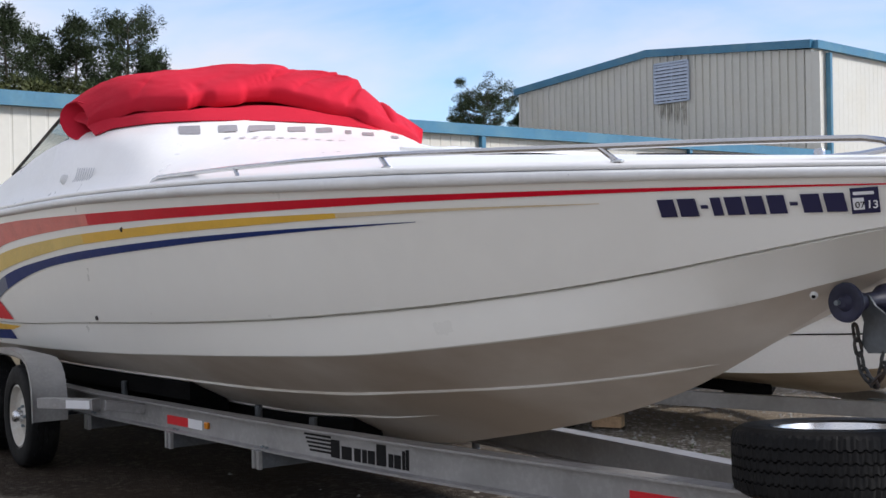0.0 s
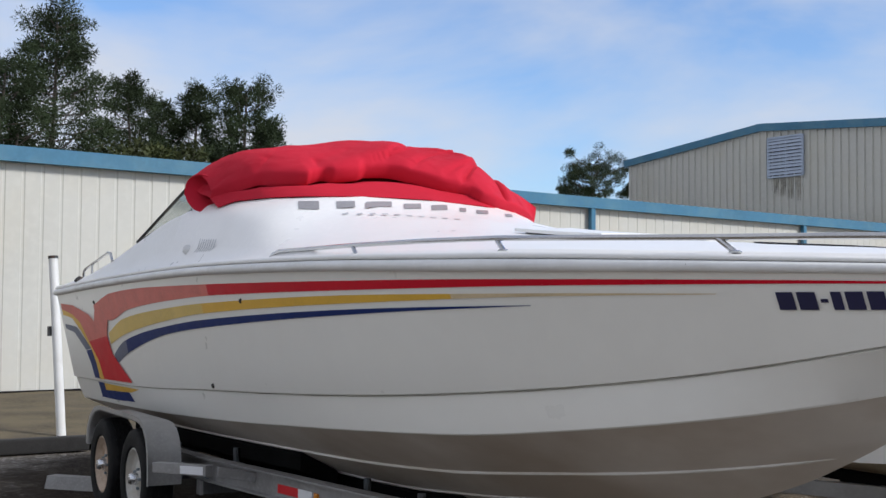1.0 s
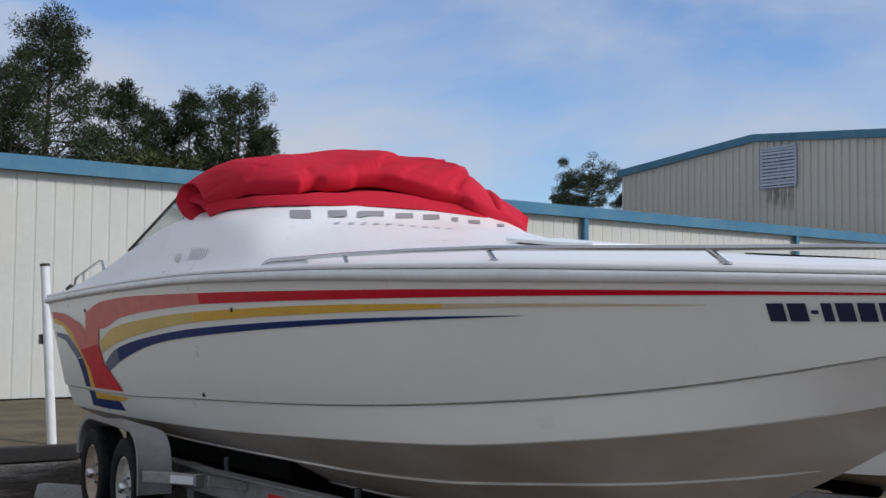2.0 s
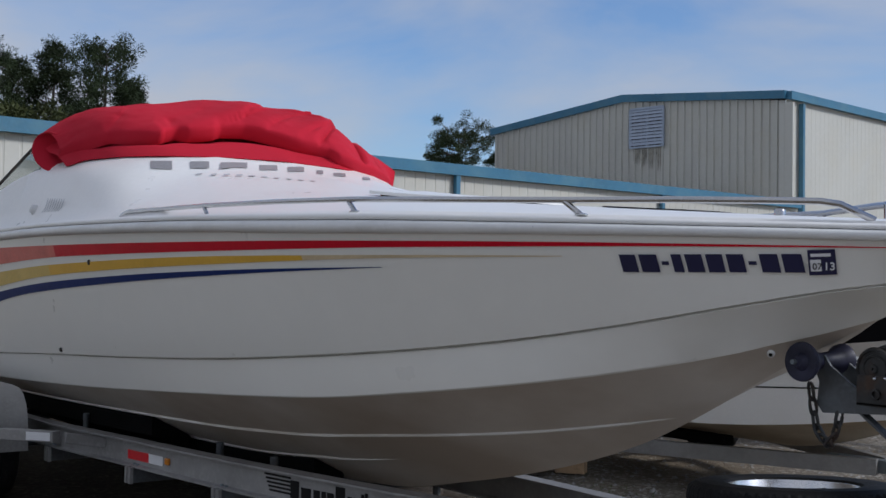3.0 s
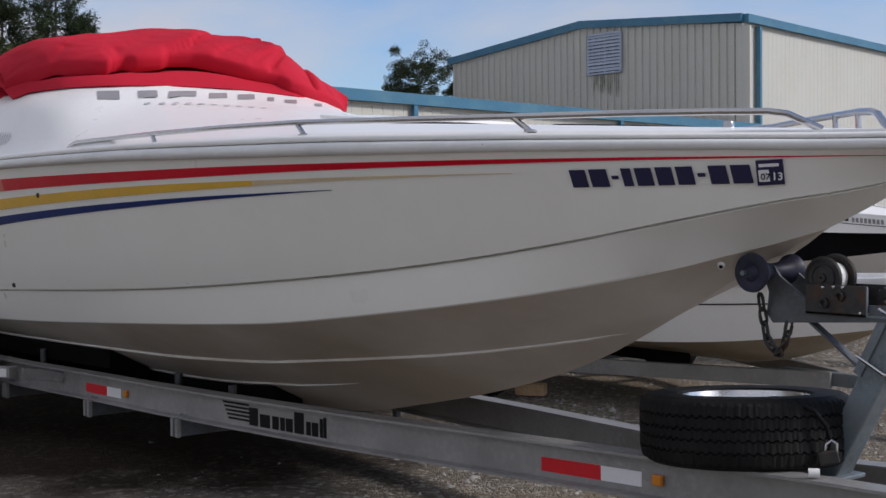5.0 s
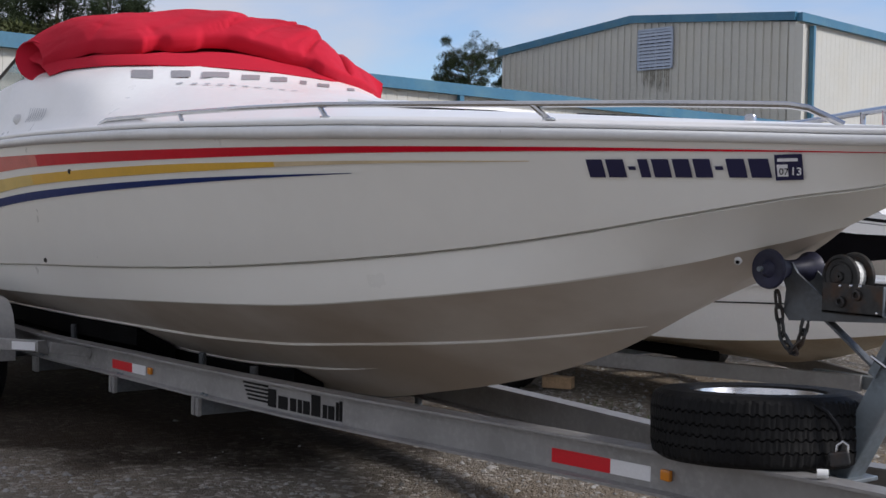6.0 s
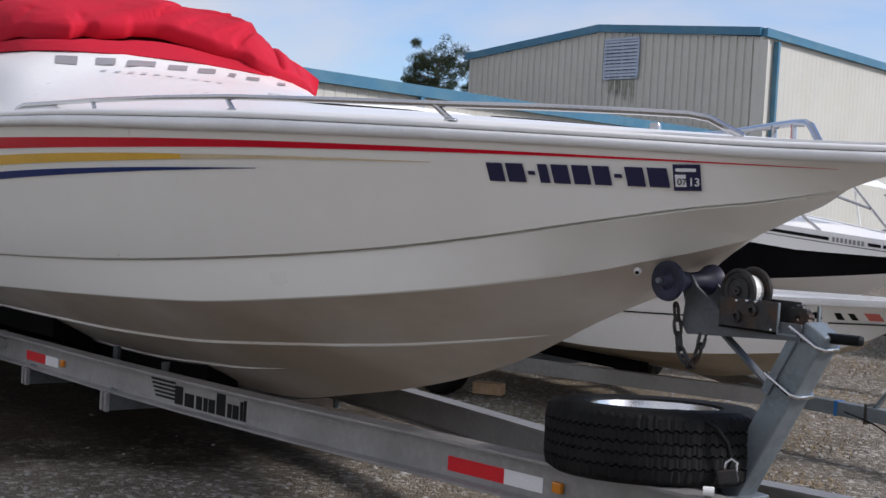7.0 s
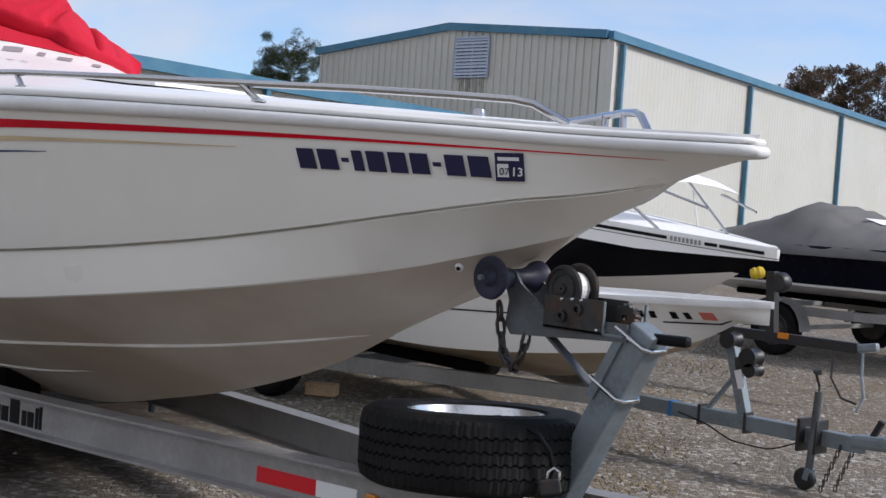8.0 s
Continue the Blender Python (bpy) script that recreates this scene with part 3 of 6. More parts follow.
decal("stripe", [(-8.42, 1.335, -8.33, 1.43), (-8.25, 1.28, -7.95, 1.37), (-8.45, 1.20, -8.08, 1.235)], STRIPE_PINK, "faded red patch where the stripes meet", off=0.007)
decal("stripe", [(-8.72, 1.172, -8.08, 1.237), (-8.53, 1.03, -8.02, 1.09), (-8.46, 0.870, -7.60, 0.886)], STRIPE_RED, "red stripe sweeping down to the knuckle", off=0.0065)
decal("stripe", [(-9.5, 1.39, -9.5, 1.45), (-9.18, 1.365, -8.96, 1.39), (-8.93, 1.25, -8.76, 1.26), (-8.70, 1.11, -8.54, 1.11), (-8.63, 1.0, -8.49, 1.0), (-8.61, 0.864, -8.46, 0.868)], STRIPE_YELLOW, "yellow stripe curving down from the stern", off=0.005)
decal("stripe", [(-8.61, 0.772, -8.60, 0.832), (-8.2, 0.785, -8.1, 0.834), (-7.80, 0.80, -7.56, 0.836)], STRIPE_YELLOW, "yellow foot of the stripe", off=0.006)
decal("stripe", [(-9.5, 1.27, -9.5, 1.31), (-9.2, 1.24, -9.08, 1.29), (-8.90, 1.095, -8.69, 1.115)], STRIPE_GREY, "faded blue stripe curving down from the stern")
decal("stripe", [(-8.90, 1.09, -8.68, 1.11), (-8.82, 0.98, -8.63, 0.98), (-8.79, 0.866, -8.60, 0.866)], STRIPE_BLUE, "dark blue stripe running down to the knuckle", off=0.004)
decal("stripe", [(-8.80, 0.832, -8.60, 0.832), (-8.83, 0.70, -8.59, 0.774), (-8.3, 0.705, -8.2, 0.783), (-7.80, 0.725, -7.88, 0.796)], STRIPE_BLUE, "blue foot of the stripe")
for x, z in ((-4.92, 1.505), (-5.73, 0.972), (-8.3, 1.50)):
    bm = bmesh.new()
    p = on_side(x, z, 0.0)
    lathe(bm, [(0.0, 0.012), (0.012, 0.010), (0.016, 0.0), (0.016, -0.01)], p, (0, -1, -0.2), 10)
    part("through_hull_fitting", bm, DARK_STEEL, boat, "small dark through-hull fitting")
bm = bmesh.new()
p = Vector((-0.985, -0.195, 1.203))
lathe(bm, [(0.007, 0.004), (0.008, 0.012), (0.012, 0.011), (0.014, 0.0)], p, (0.40, -0.75, -0.53), 14)
fit_ = part("drain_fitting", bm, RUBBER_WHITE, boat, "small white drain fitting")
bm = bmesh.new()
lathe(bm, [(0.0, 0.0125), (0.0065, 0.0125), (0.0065, 0.005)], p, (0.40, -0.75, -0.53), 12)
part("drain_hole", bm, BLACK_VINYL, fit_)

# registration mark: plain bars, two, four and two of them with hyphens between
x = -1.272
for wdt, kind in ((0.052, 1), (0.056, 1), (0.022, 0), (0.030, 1), (0.050, 1), (0.048, 1), (0.048, 1), (0.022, 0), (0.050, 1), (0.054, 1)):
    z0, z1 = (1.474, 1.533) if kind else (1.498, 1.510)
    q = (x + 1.27) / 0.52 * 0.004
    decal("mark_bar", [(x, z0 + q, x, z1 + q), (x + wdt, z0 + q, x + wdt, z1 + q)], NAVY, "", n=3)
    x += wdt + 0.0108


def side_frame(x, z):
    """Axes on the topside for flat lettering: along, up, out."""
    a, b, c = on_side(x, z, 0), on_side(x + 0.05, z, 0), on_side(x, z + 0.04, 0)
    u = (b - a).normalized()
    n = u.cross(c - a).normalized()
    n = n if n.y < 0 else -n
    return a, u, n.cross(u), n


def lettering(text, name, size, at, u, v, n, mat, parent, bold=0.0):
    cu = bpy.data.curves.new("lettering", "FONT")
    cu.body, cu.size, cu.extrude, cu.offset = text, size, 0.0005, bold
    ob = new("lettering", cu)
    me = bpy.data.meshes.new_from_object(ob.evaluated_get(bpy.context.evaluated_depsgraph_get()))
    bpy.data.objects.remove(ob)
    bm = bmesh.new()
    bm.from_mesh(me)
    m = Matrix((u, v, n)).transposed().to_4x4()
    m.translation = at
    bmesh.ops.transform(bm, matrix=m, verts=bm.verts[:])
    return part(name, bm, mat, parent)


# validity sticker
decal("sticker", [(-0.735, 1.469, -0.725, 1.549), (-0.664, 1.473, -0.654, 1.552)], NAVY, "dark blue validity sticker with white panels", n=3)
sticker = [o for o in boat.children if o.name.startswith("sticker")][0]
decal("sticker_panel", [(-0.728, 1.482, -0.724, 1.519), (-0.700, 1.483, -0.696, 1.520)], WHITE_VINYL, "", off=0.006, n=2)
decal("sticker_panel", [(-0.720, 1.528, -0.719, 1.538), (-0.668, 1.530, -0.667, 1.540)], WHITE_VINYL, "", off=0.006, n=2)
for o in [o for o in boat.children if o.name.startswith("sticker_panel")]:
    o.parent = sticker
a, u, v, n = side_frame(-0.725, 1.489)
lettering("07", "digit_pair", 0.030, a + n * 0.0085 + u * 0.002, u, v, n, BLACK_VINYL, sticker)
a, u, v, n = side_frame(-0.695, 1.488)
lettering("13", "digit_pair", 0.036, a + n * 0.0085, u, v, n, WHITE_VINYL, sticker, 0.0006)

# spray rails under the hull
for s in (-1, 1):
    for tab_b, x0, x1, taper in (
        (curve([(-1.495, 0.012), (-1.581, 0.075), (-1.719, 0.155), (-1.868, 0.22), (-2.083, 0.292), (-2.408, 0.376), (-2.804, 0.457), (-3.57, 0.56), (-4.55, 0.63), (-5.77, 0.66), (-9.5, 0.66)]), -1.50, -9.5, 0.15),
        (curve([(-3.066, 0.259), (-3.5, 0.31), (-4.0, 0.34), (-9.5, 0.36)]), -3.05, -9.5, 0.7),
    ):
        bm = bmesh.new()
        rows = []
        for x in span(x0, x1, 90):
            b = tab_b(x)
            z = bottom_z(x, b) + 0.004
            w = min(1, (x0 - x) / taper + 0.08)
            rows.append([(x, s * (b - 0.004 * w), z + 0.020 * w), (x, s * (b + 0.013 * w), z + 0.010 * w), (x, s * (b + 0.016 * w), z + 0.006 * w), (x, s * (b + 0.017 * w), z - 0.003 * w), (x, s * (b + 0.014 * w), z - 0.006 * w), (x, s * (b - 0.014 * w), z - 0.008 * w)])
        grid(bm, rows)
        part("spray_rail", bm, RAIL_GEL, boat, "", smooth=0.3)

# rub rail round the sheer
rail_tall = curve([(0, 0.64), (-0.9, 0.66), (-1.5, 0.78), (-2.6, 1.0), (-9.6, 1.0)])
rail_x = span(-0.085, -0.6, 16) + span(-0.68, -2.4, 22) + span(-2.6, -9.6, 36)
for s in (-1, 1):
    for name, sec, mat, label in (
        ("rub_rail", [(-0.012, -0.004), (0.018, -0.003), (0.028, 0.002), (0.035, 0.011), (0.038, 0.022), (0.035, 0.034), (0.028, 0.043), (0.018, 0.048), (-0.012, 0.05)], RUBBER_WHITE, "wide rounded white rub rail"),
        ("deck_flange", [(-0.05, 0.051), (0.010, 0.052), (0.016, 0.057), (0.018, 0.064), (0.014, 0.072), (0.004, 0.079), (-0.05, 0.082)], DECK, "white deck edge flange"),
    ):
        bm = bmesh.new()
        rows = []
        for x in rail_x:
            b, z = sheer_b(x), sheer_z(x)
            d = (sheer_b(x - 0.02) - sheer_b(x + 0.02)) / 0.04 if x < -0.11 else 2.0
            nx, ny = d / math.hypot(1, d), 1 / math.hypot(1, d)
            k = rail_tall(x)
            rows.append([(x + nx * u * k, s * max(b + ny * u * k, 0), z + v * k) for u, v in sec])
        rows.insert(0, [(-0.09 + 0.64 * u, 0, 1.57 + 0.64 * v) for u, v in sec])
        vs = grid(bm, rows)
        part(name, bm, mat, boat, label, smooth=1.3)
    bm = bmesh.new()
    p = Vector((-1.535, s * 0.792, 1.624))
    box(bm, p - Vector((0.004, 0.006, 0.006)), p + Vector((0.004, 0.006, 0.006)), 0.002)
    part("rail_screw", bm, DARK_STEEL, boat)

# deck, cabin top and cockpit
CROWN = [
    curve([(0, 0.0), (-0.6, 0.02), (-1.8, 0.055), (-2.6, 0.085), (-3.6, 0.16), (-4.2, 0.245), (-4.6, 0.325), (-4.88, 0.425), (-5.1, 0.46), (-5.7, 0.50), (-6.4, 0.52)]),
    curve([(0, 0.0), (-0.6, 0.018), (-1.8, 0.05), (-2.6, 0.075), (-3.6, 0.14), (-4.2, 0.22), (-4.65, 0.315), (-4.95, 0.42), (-5.2, 0.45), (-5.7, 0.49), (-6.4, 0.51)]),
    curve([(0, 0.0), (-0.6, 0.01), (-1.8, 0.03), (-2.6, 0.04), (-3.6, 0.085), (-4.2, 0.135), (-4.75, 0.225), (-5.1, 0.355), (-5.7, 0.43), (-6.4, 0.46)]),
    curve([(0, 0.0), (-0.6, 0.004), (-1.8, 0.012), (-2.6, 0.015), (-3.6, 0.03), (-4.4, 0.075), (-5.1, 0.20), (-5.7, 0.30), (-6.4, 0.37), (-7.6, 0.25), (-8.4, 0.15), (-9.6, 0.05)]),
]
QS = (0.0, 0.2, 0.38, 0.55, 0.7, 0.80, 0.88, 0.94, 0.98, 1.0)


def deck_z(x, q):
    e = sheer_z(x) + 0.08 * rail_tall(x)
    c = curve([(0, CROWN[0](x)), (0.38, CROWN[1](x)), (0.7, CROWN[2](x)), (0.88, CROWN[3](x)), (0.97, 0.012 if x > -4 else 0.03), (1.0, 0.0)])
    return e + c(q)


bm = bmesh.new()
for s in (-1, 1):
    rows = []
    for x in span(-0.08, -2.4, 24) + span(-2.55, -6.5, 34):
        w = max(sheer_b(x) - 0.045, 0.0)
        rows.append([(x, s * w * q, deck_z(x, q)) for q in QS])
    grid(bm, rows)
part("deck", bm, DECK, boat, "glossy white foredeck rising to the cabin top", smooth=0.9)
bm = bmesh.new()
for s in (-1, 1):
    rows = []
    for x in span(-6.5, -9.6, 20):
        w, e = sheer_b(x) - 0.045, sheer_z(x) + 0.08
        top = e + CROWN[3](x)
        rows.append([(x, 0, 1.05), (x, s * w * 0.78, 1.05), (x, s * w * 0.80, top - 0.03), (x, s * w * 0.82, top), (x, s * w * 0.88, deck_z(x, 0.88)), (x, s * w * 0.94, deck_z(x, 0.94)), (x, s * w * 0.98, deck_z(x, 0.98)), (x, s * w, e)])
    vs = grid(bm, rows)
for s in (-1, 1):
    w = sheer_b(-6.5) - 0.045
    grid(bm, [[(-6.5, s * w * q, 1.05) for q in QS[:7]], [(-6.5, s * w * q, deck_z(-6.5, q)) for q in QS[:7]]])
    w = sheer_b(-9.6) - 0.045
    grid(bm, [[(-9.6, 0, 1.05), (-9.6, s * w * 0.8, 1.05)], [(-9.6, 0, 1.6), (-9.6, s * w * 0.8, 1.66)]])
part("cockpit", bm, DECK, boat, "white cockpit coaming", smooth=0.6)
for s in (-1, 1):
    a, b, c = Vector((-6.38, s * 0.99, 2.34)), Vector((-7.66, s * 1.03, 1.965)), Vector((-6.40, s * 1.01, 2.10))
    bm = bmesh.new()
    tube(bm, [a, b], 0.012, 8)
    part("windscreen_frame", bm, DARK_STEEL, boat, "dark windscreen side frame")
    bm = bmesh.new()
    tube(bm, [c, b + Vector((0.02, 0, 0.005))], 0.012, 8)
    part("windscreen_gasket", bm, BLACK_VINYL, boat)
    bm = bmesh.new()
    bm.faces.new([bm.verts.new(p) for p in (a, b, c)])
    thicken(bm, 0.005)
    part("windscreen_pane", bm, GLASS, boat, "clear windscreen side pane").visible_shadow = False
    bm = bmesh.new()
    tube(bm, [(-8.3, s * 1.06, 1.84), (-8.36, s * 1.06, 1.905), (-8.45, s * 1.06, 1.91), (-9.25, s * 1.05, 1.80), (-9.32, s * 1.05, 1.775), (-9.33, s * 1.05, 1.70)], 0.012, 8)
    tube(bm, [(-9.0, s * 1.055, 1.835), (-9.0, s * 1.055, 1.74)], 0.010, 8)
    part("grab_rail", bm, STAINLESS, boat, "stainless stern grab rail", smooth=True)
    bm = bmesh.new()
    lathe(bm, [(0.0, 0.05), (0.03, 0.045), (0.04, 0.02), (0.04, -0.04)], (-9.15, s * 1.12, 1.68), (0, s * 0.7, 0.7), 12)
    part("stern_cleat", bm, DARK_STEEL, boat)
    # bow rail
    pts = [(-4.546, 1.150, 1.735), (-4.51, 1.145, 1.758), (-4.44, 1.14, 1.772), (-3.62, 1.085, 1.772), (-3.0, 1.04, 1.766), (-2.48, 0.975, 1.757), (-1.95, 0.865, 1.738), (-1.47, 0.715, 1.722), (-1.1, 0.545, 1.715), (-0.85, 0.388, 1.709), (-0.71, 0.296, 1.704), (-0.66, 0.262, 1.694), (-0.575, 0.20, 1.642)]
    if s > 0:
        pts = pts[:7] + [(-1.47, 0.715, 1.732), (-1.1, 0.545, 1.741), (-0.82, 0.36, 1.736), (-0.72, 0.29, 1.727), (-0.685, 0.267, 1.716), (-0.58, 0.19, 1.64)]
    bm = bmesh.new()
    tube(bm, [(x, s * y, z) for x, y, z in pts], 0.0115 if s < 0 else 0.013, 8)
    rail = part("bow_rail", bm, STAINLESS, boat, "low polished stainless bow rail", smooth=True)
    posts = [((-3.569, 1.095, 1.725), (-3.63, 1.085, 1.772)), ((-2.435, 0.973, 1.704), (-2.50, 0.97, 1.757)), ((-1.404, 0.689, 1.668), (-1.47, 0.715, 1.722))]
    if s > 0:
        posts += [((-0.98, 0.45, 1.645), (-1.0, 0.475, 1.739)), ((-0.81, 0.345, 1.638), (-0.83, 0.366, 1.735))]
    for p, q in posts:
        bm = bmesh.new()
        tube(bm, [(p[0], s * p[1], p[2]), (q[0], s * q[1], q[2])], 0.0105, 8)
        lathe(bm, [(0.024, 0.0), (0.024, 0.005), (0.014, 0.009)], (p[0], s * p[1], p[2] - 0.002), (0, 0, 1), 10)
        part("rail_post", bm, STAINLESS, rail, smooth=True)


def deck_patch(x0, x1, y0, y1, up, thick, round_ends=0.0):
    """A plate that follows the deck's camber, a little above it."""
    bm = bmesh.new()
    rows = []
    for i, x in enumerate(span(x0, x1, 12)):
        t = abs(i / 6 - 1)
        k = math.sqrt(max(0.0, 1 - (round_ends * t) ** 2))
        m, h = (y0 + y1) / 2, (y1 - y0) / 2 * k
        rows.append([(x, y, deck_z(x, min(1, abs(y) / max(sheer_b(x) - 0.045, 0.01))) + up) for y in span(m - h, m + h, 10)])
    grid(bm, rows)
    thicken(bm, thick)
    return bm


# the dark lower plate stands in for the shadow line under the lid
hatch = part("deck_hatch", deck_patch(-3.30, -2.67, -0.30, 0.30, 0.006, 0.008), DARK_STEEL, boat, "dark plate under the foredeck hatch lid, painted for its shadow line")
part("lid", deck_patch(-3.34, -2.63, -0.34, 0.34, 0.024, 0.016), DECK, hatch, "low white hatch lid", smooth=0.4)
part("smoked_hatch", deck_patch(-2.02, -1.48, -0.17, 0.37, 0.006, 0.006, 0.995), BLACK_VINYL, boat, "round smoked deck hatch", smooth=0.6)
bm = bmesh.new()
lathe(bm, [(0.0, 0.028), (0.016, 0.026), (0.02, 0.02), (0.02, 0.0)], (-0.98, -0.16, deck_z(-0.98, 0.4) - 0.004), (0, 0, 1), 14)
part("deck_fitting", bm, STAINLESS, boat, "small bright deck fitting", smooth=0.6)

# maker's lettering on the cabin top and side: plain bars
def deck_bar(x0, y0, x1, y1, depth, mat, slant=0.0):
    """A flat bar on the deck from one end to the other; depth: its size forward."""
    bm = bmesh.new()
    rows = []
    for k in range(5):
        x, y = x0 + (x1 - x0) * k / 4, y0 + (y1 - y0) * k / 4
        row = []
        for d in (0, 0.5, 1):
            xx, yy = x + depth * d, y - slant * d
            row.append((xx, yy, deck_z(xx, min(1, abs(yy) / (sheer_b(xx) - 0.045))) + 0.0035))
        rows.append(row)
    grid(bm, rows)
    part("name_bar", bm, mat, boat)


for x0, y0, x1, y1, depth, slant in ((-5.05, -0.78, -4.95, -0.69, 0.10, 0.04), (-4.865, -0.615, -4.80, -0.525, 0.085, 0.036), (-4.76, -0.47, -4.74, -0.31, 0.10, 0.05), (-4.70, -0.25, -4.70, -0.135, 0.12, 0.06), (-4.67, -0.08, -4.68, 0.035, 0.13, 0.07), (-4.65, 0.105, -4.66, 0.155, 0.14, 0.08), (-4.63, 0.21, -4.66, 0.31, 0.14, 0.08), (-4.62, 0.41, -4.67, 0.49, 0.14, 0.08)):
    deck_bar(x0, y0, x1, y1, depth, LETTER_GREY, slant)
for k in range(10):
    q = k / 9
    deck_bar(-4.68 + 0.49 * q ** 0.8, -0.66 + 0.46 * q, -4.665 + 0.49 * q ** 0.8, -0.63 + 0.46 * q, 0.028, LETTER_PALE, 0.01)
for k in range(8):
    x = -5.93 + k * 0.044
    w = sheer_b(x) - 0.045
    bm = bmesh.new()
    grid(bm, [[(x + dx + (0.04 if q < 0.95 else 0), -w * q - 0.006, deck_z(x, q) + 0.003) for dx in (0, 0.014)] for q in (0.93, 0.938, 0.945, 0.952)])
    part("emblem_bar", bm, LETTER_PALE, boat)
bm = bmesh.new()
w = sheer_b(-6.1) - 0.045
lathe(bm, [(0.0, 0.03), (0.025, 0.024), (0.036, 0.0), (0.036, -0.02)], (-6.1, -w * 0.95, deck_z(-6.1, 0.945)), (0, -0.9, 0.4), 14)
part("vent_cap", bm, RUBBER_WHITE, boat)

# red canvas top, bunched over the windscreen
cover = thing("canvas_top", (-5.7, 0, 2.1), "bunched red canvas top draped over the windscreen", "boat cover")
low_x = curve([(-1.05, -6.10), (-1.0, -5.88), (-0.92, -5.70), (-0.84, -5.36), (-0.62, -4.97), (-0.32, -4.81), (0.03, -4.74), (0.3, -4.74), (0.6, -4.85), (0.85, -5.02), (1.08, -5.32)])
low_z = curve([(-1.05, 2.095), (-1.0, 2.115), (-0.92, 2.15), (-0.84, 2.148), (-0.62, 2.14), (-0.32, 2.136), (0.03, 2.125), (0.3, 2.11), (0.6, 2.085), (0.85, 2.06), (1.08, 2.05)])
top_x = curve([(-1.05, -6.50), (-1.0, -6.44), (-0.8, -6.25), (-0.5, -6.02), (-0.2, -5.82), (0, -5.70), (0.2, -5.55), (0.35, -5.45), (0.5, -5.42), (0.7, -5.38), (0.9, -5.32), (1.08, -5.28)])
top_z = curve([(-1.05, 2.325), (-0.985, 2.375), (-0.89, 2.455), (-0.775, 2.515), (-0.485, 2.546), (-0.2, 2.588), (-0.03, 2.592), (0.16, 2.56), (0.365, 2.535), (0.555, 2.47), (0.79, 2.333), (0.955, 2.25), (1.08, 2.17)])
# height of the roll's hem above the lower edge, as a share of the canvas height
hem = curve([(-1.05, 0.20), (-0.96, 0.27), (-0.90, 0.235), (-0.84, 0.28), (-0.79, 0.31), (-0.74, 0.265), (-0.62, 0.245), (-0.57, 0.285), (-0.50, 0.325), (-0.45, 0.295), (-0.32, 0.315), (-0.25, 0.36), (-0.14, 0.365), (0.0, 0.29), (0.15, 0.19), (0.30, 0.15), (0.36, 0.06), (0.50, 0.02), (1.08, 0.0)])
# creases: two ends as (across, height share), depth, width, and a step of the layer on one side
CREASES = [
    ((-0.30, 0.29), (-0.04, 0.47), 0.010, 0.02, 0.030), ((-0.04, 0.47), (0.24, 0.84), 0.014, 0.02, 0.010),
    ((-0.80, 0.26), (-0.68, 0.50), 0.012, 0.04, 0.008), ((-0.50, 0.30), (-0.47, 0.40), 0.014, 0.035, 0.0),
    ((-0.95, 0.28), (-0.86, 0.34), 0.018, 0.04, 0.0), ((-0.72, 0.24), (-0.58, 0.30), -0.010, 0.04, 0.0),
    ((0.02, 0.30), (0.26, 0.56), 0.010, 0.035, 0.010), ((0.20, 0.22), (0.40, 0.42), 0.012, 0.035, 0.010),
    ((0.46, 0.72), (0.72, 0.82), 0.024, 0.035, 0.020), ((0.30, 0.18), (0.80, 0.98), 0.032, 0.035, 0.028),
    ((0.62, 0.05), (0.80, 0.96), 0.044, 0.04, -0.022), ((0.35, 1.0), (0.46, 0.62), -0.016, 0.05, 0.0),
    ((0.80, 0.10), (0.92, 0.80), 0.026, 0.04, 0.0), ((0.93, 0.10), (0.98, 0.80), -0.02, 0.04, 0.0),
]


def smooth_step(a, b, v):
    t = min(1, max(0, (v - a) / (b - a)))
    return t * t * (3 - 2 * t)


def crease_relief(y, h):
    """Sharp valleys and lapped layers of the bunched canvas."""
    out = 0.0
    for (ya, ha), (yb, hb), depth, width, lap in CREASES:
        dy, dh = yb - ya, (hb - ha) * 0.8
        L = math.hypot(dy, dh)
        py, ph = y - ya, (h - ha) * 0.8
        along = (py * dy + ph * dh) / L
        away = (py * dh - ph * dy) / L
        off = max(0.0, -along, along - L)
        if off > 0.30:
            continue
        fade = 1 - smooth_step(0.0, 0.12, off)
        near = max(0.0, 1 - math.hypot(away, off) / width)
        out -= depth * near ** 1.3 * fade
        if lap:
            out += lap * (1 - smooth_step(0.0, 0.30, off)) * smooth_step(-0.007, 0.007, -away) * (1 - smooth_step(0.03, 0.18, abs(away)))
    return out


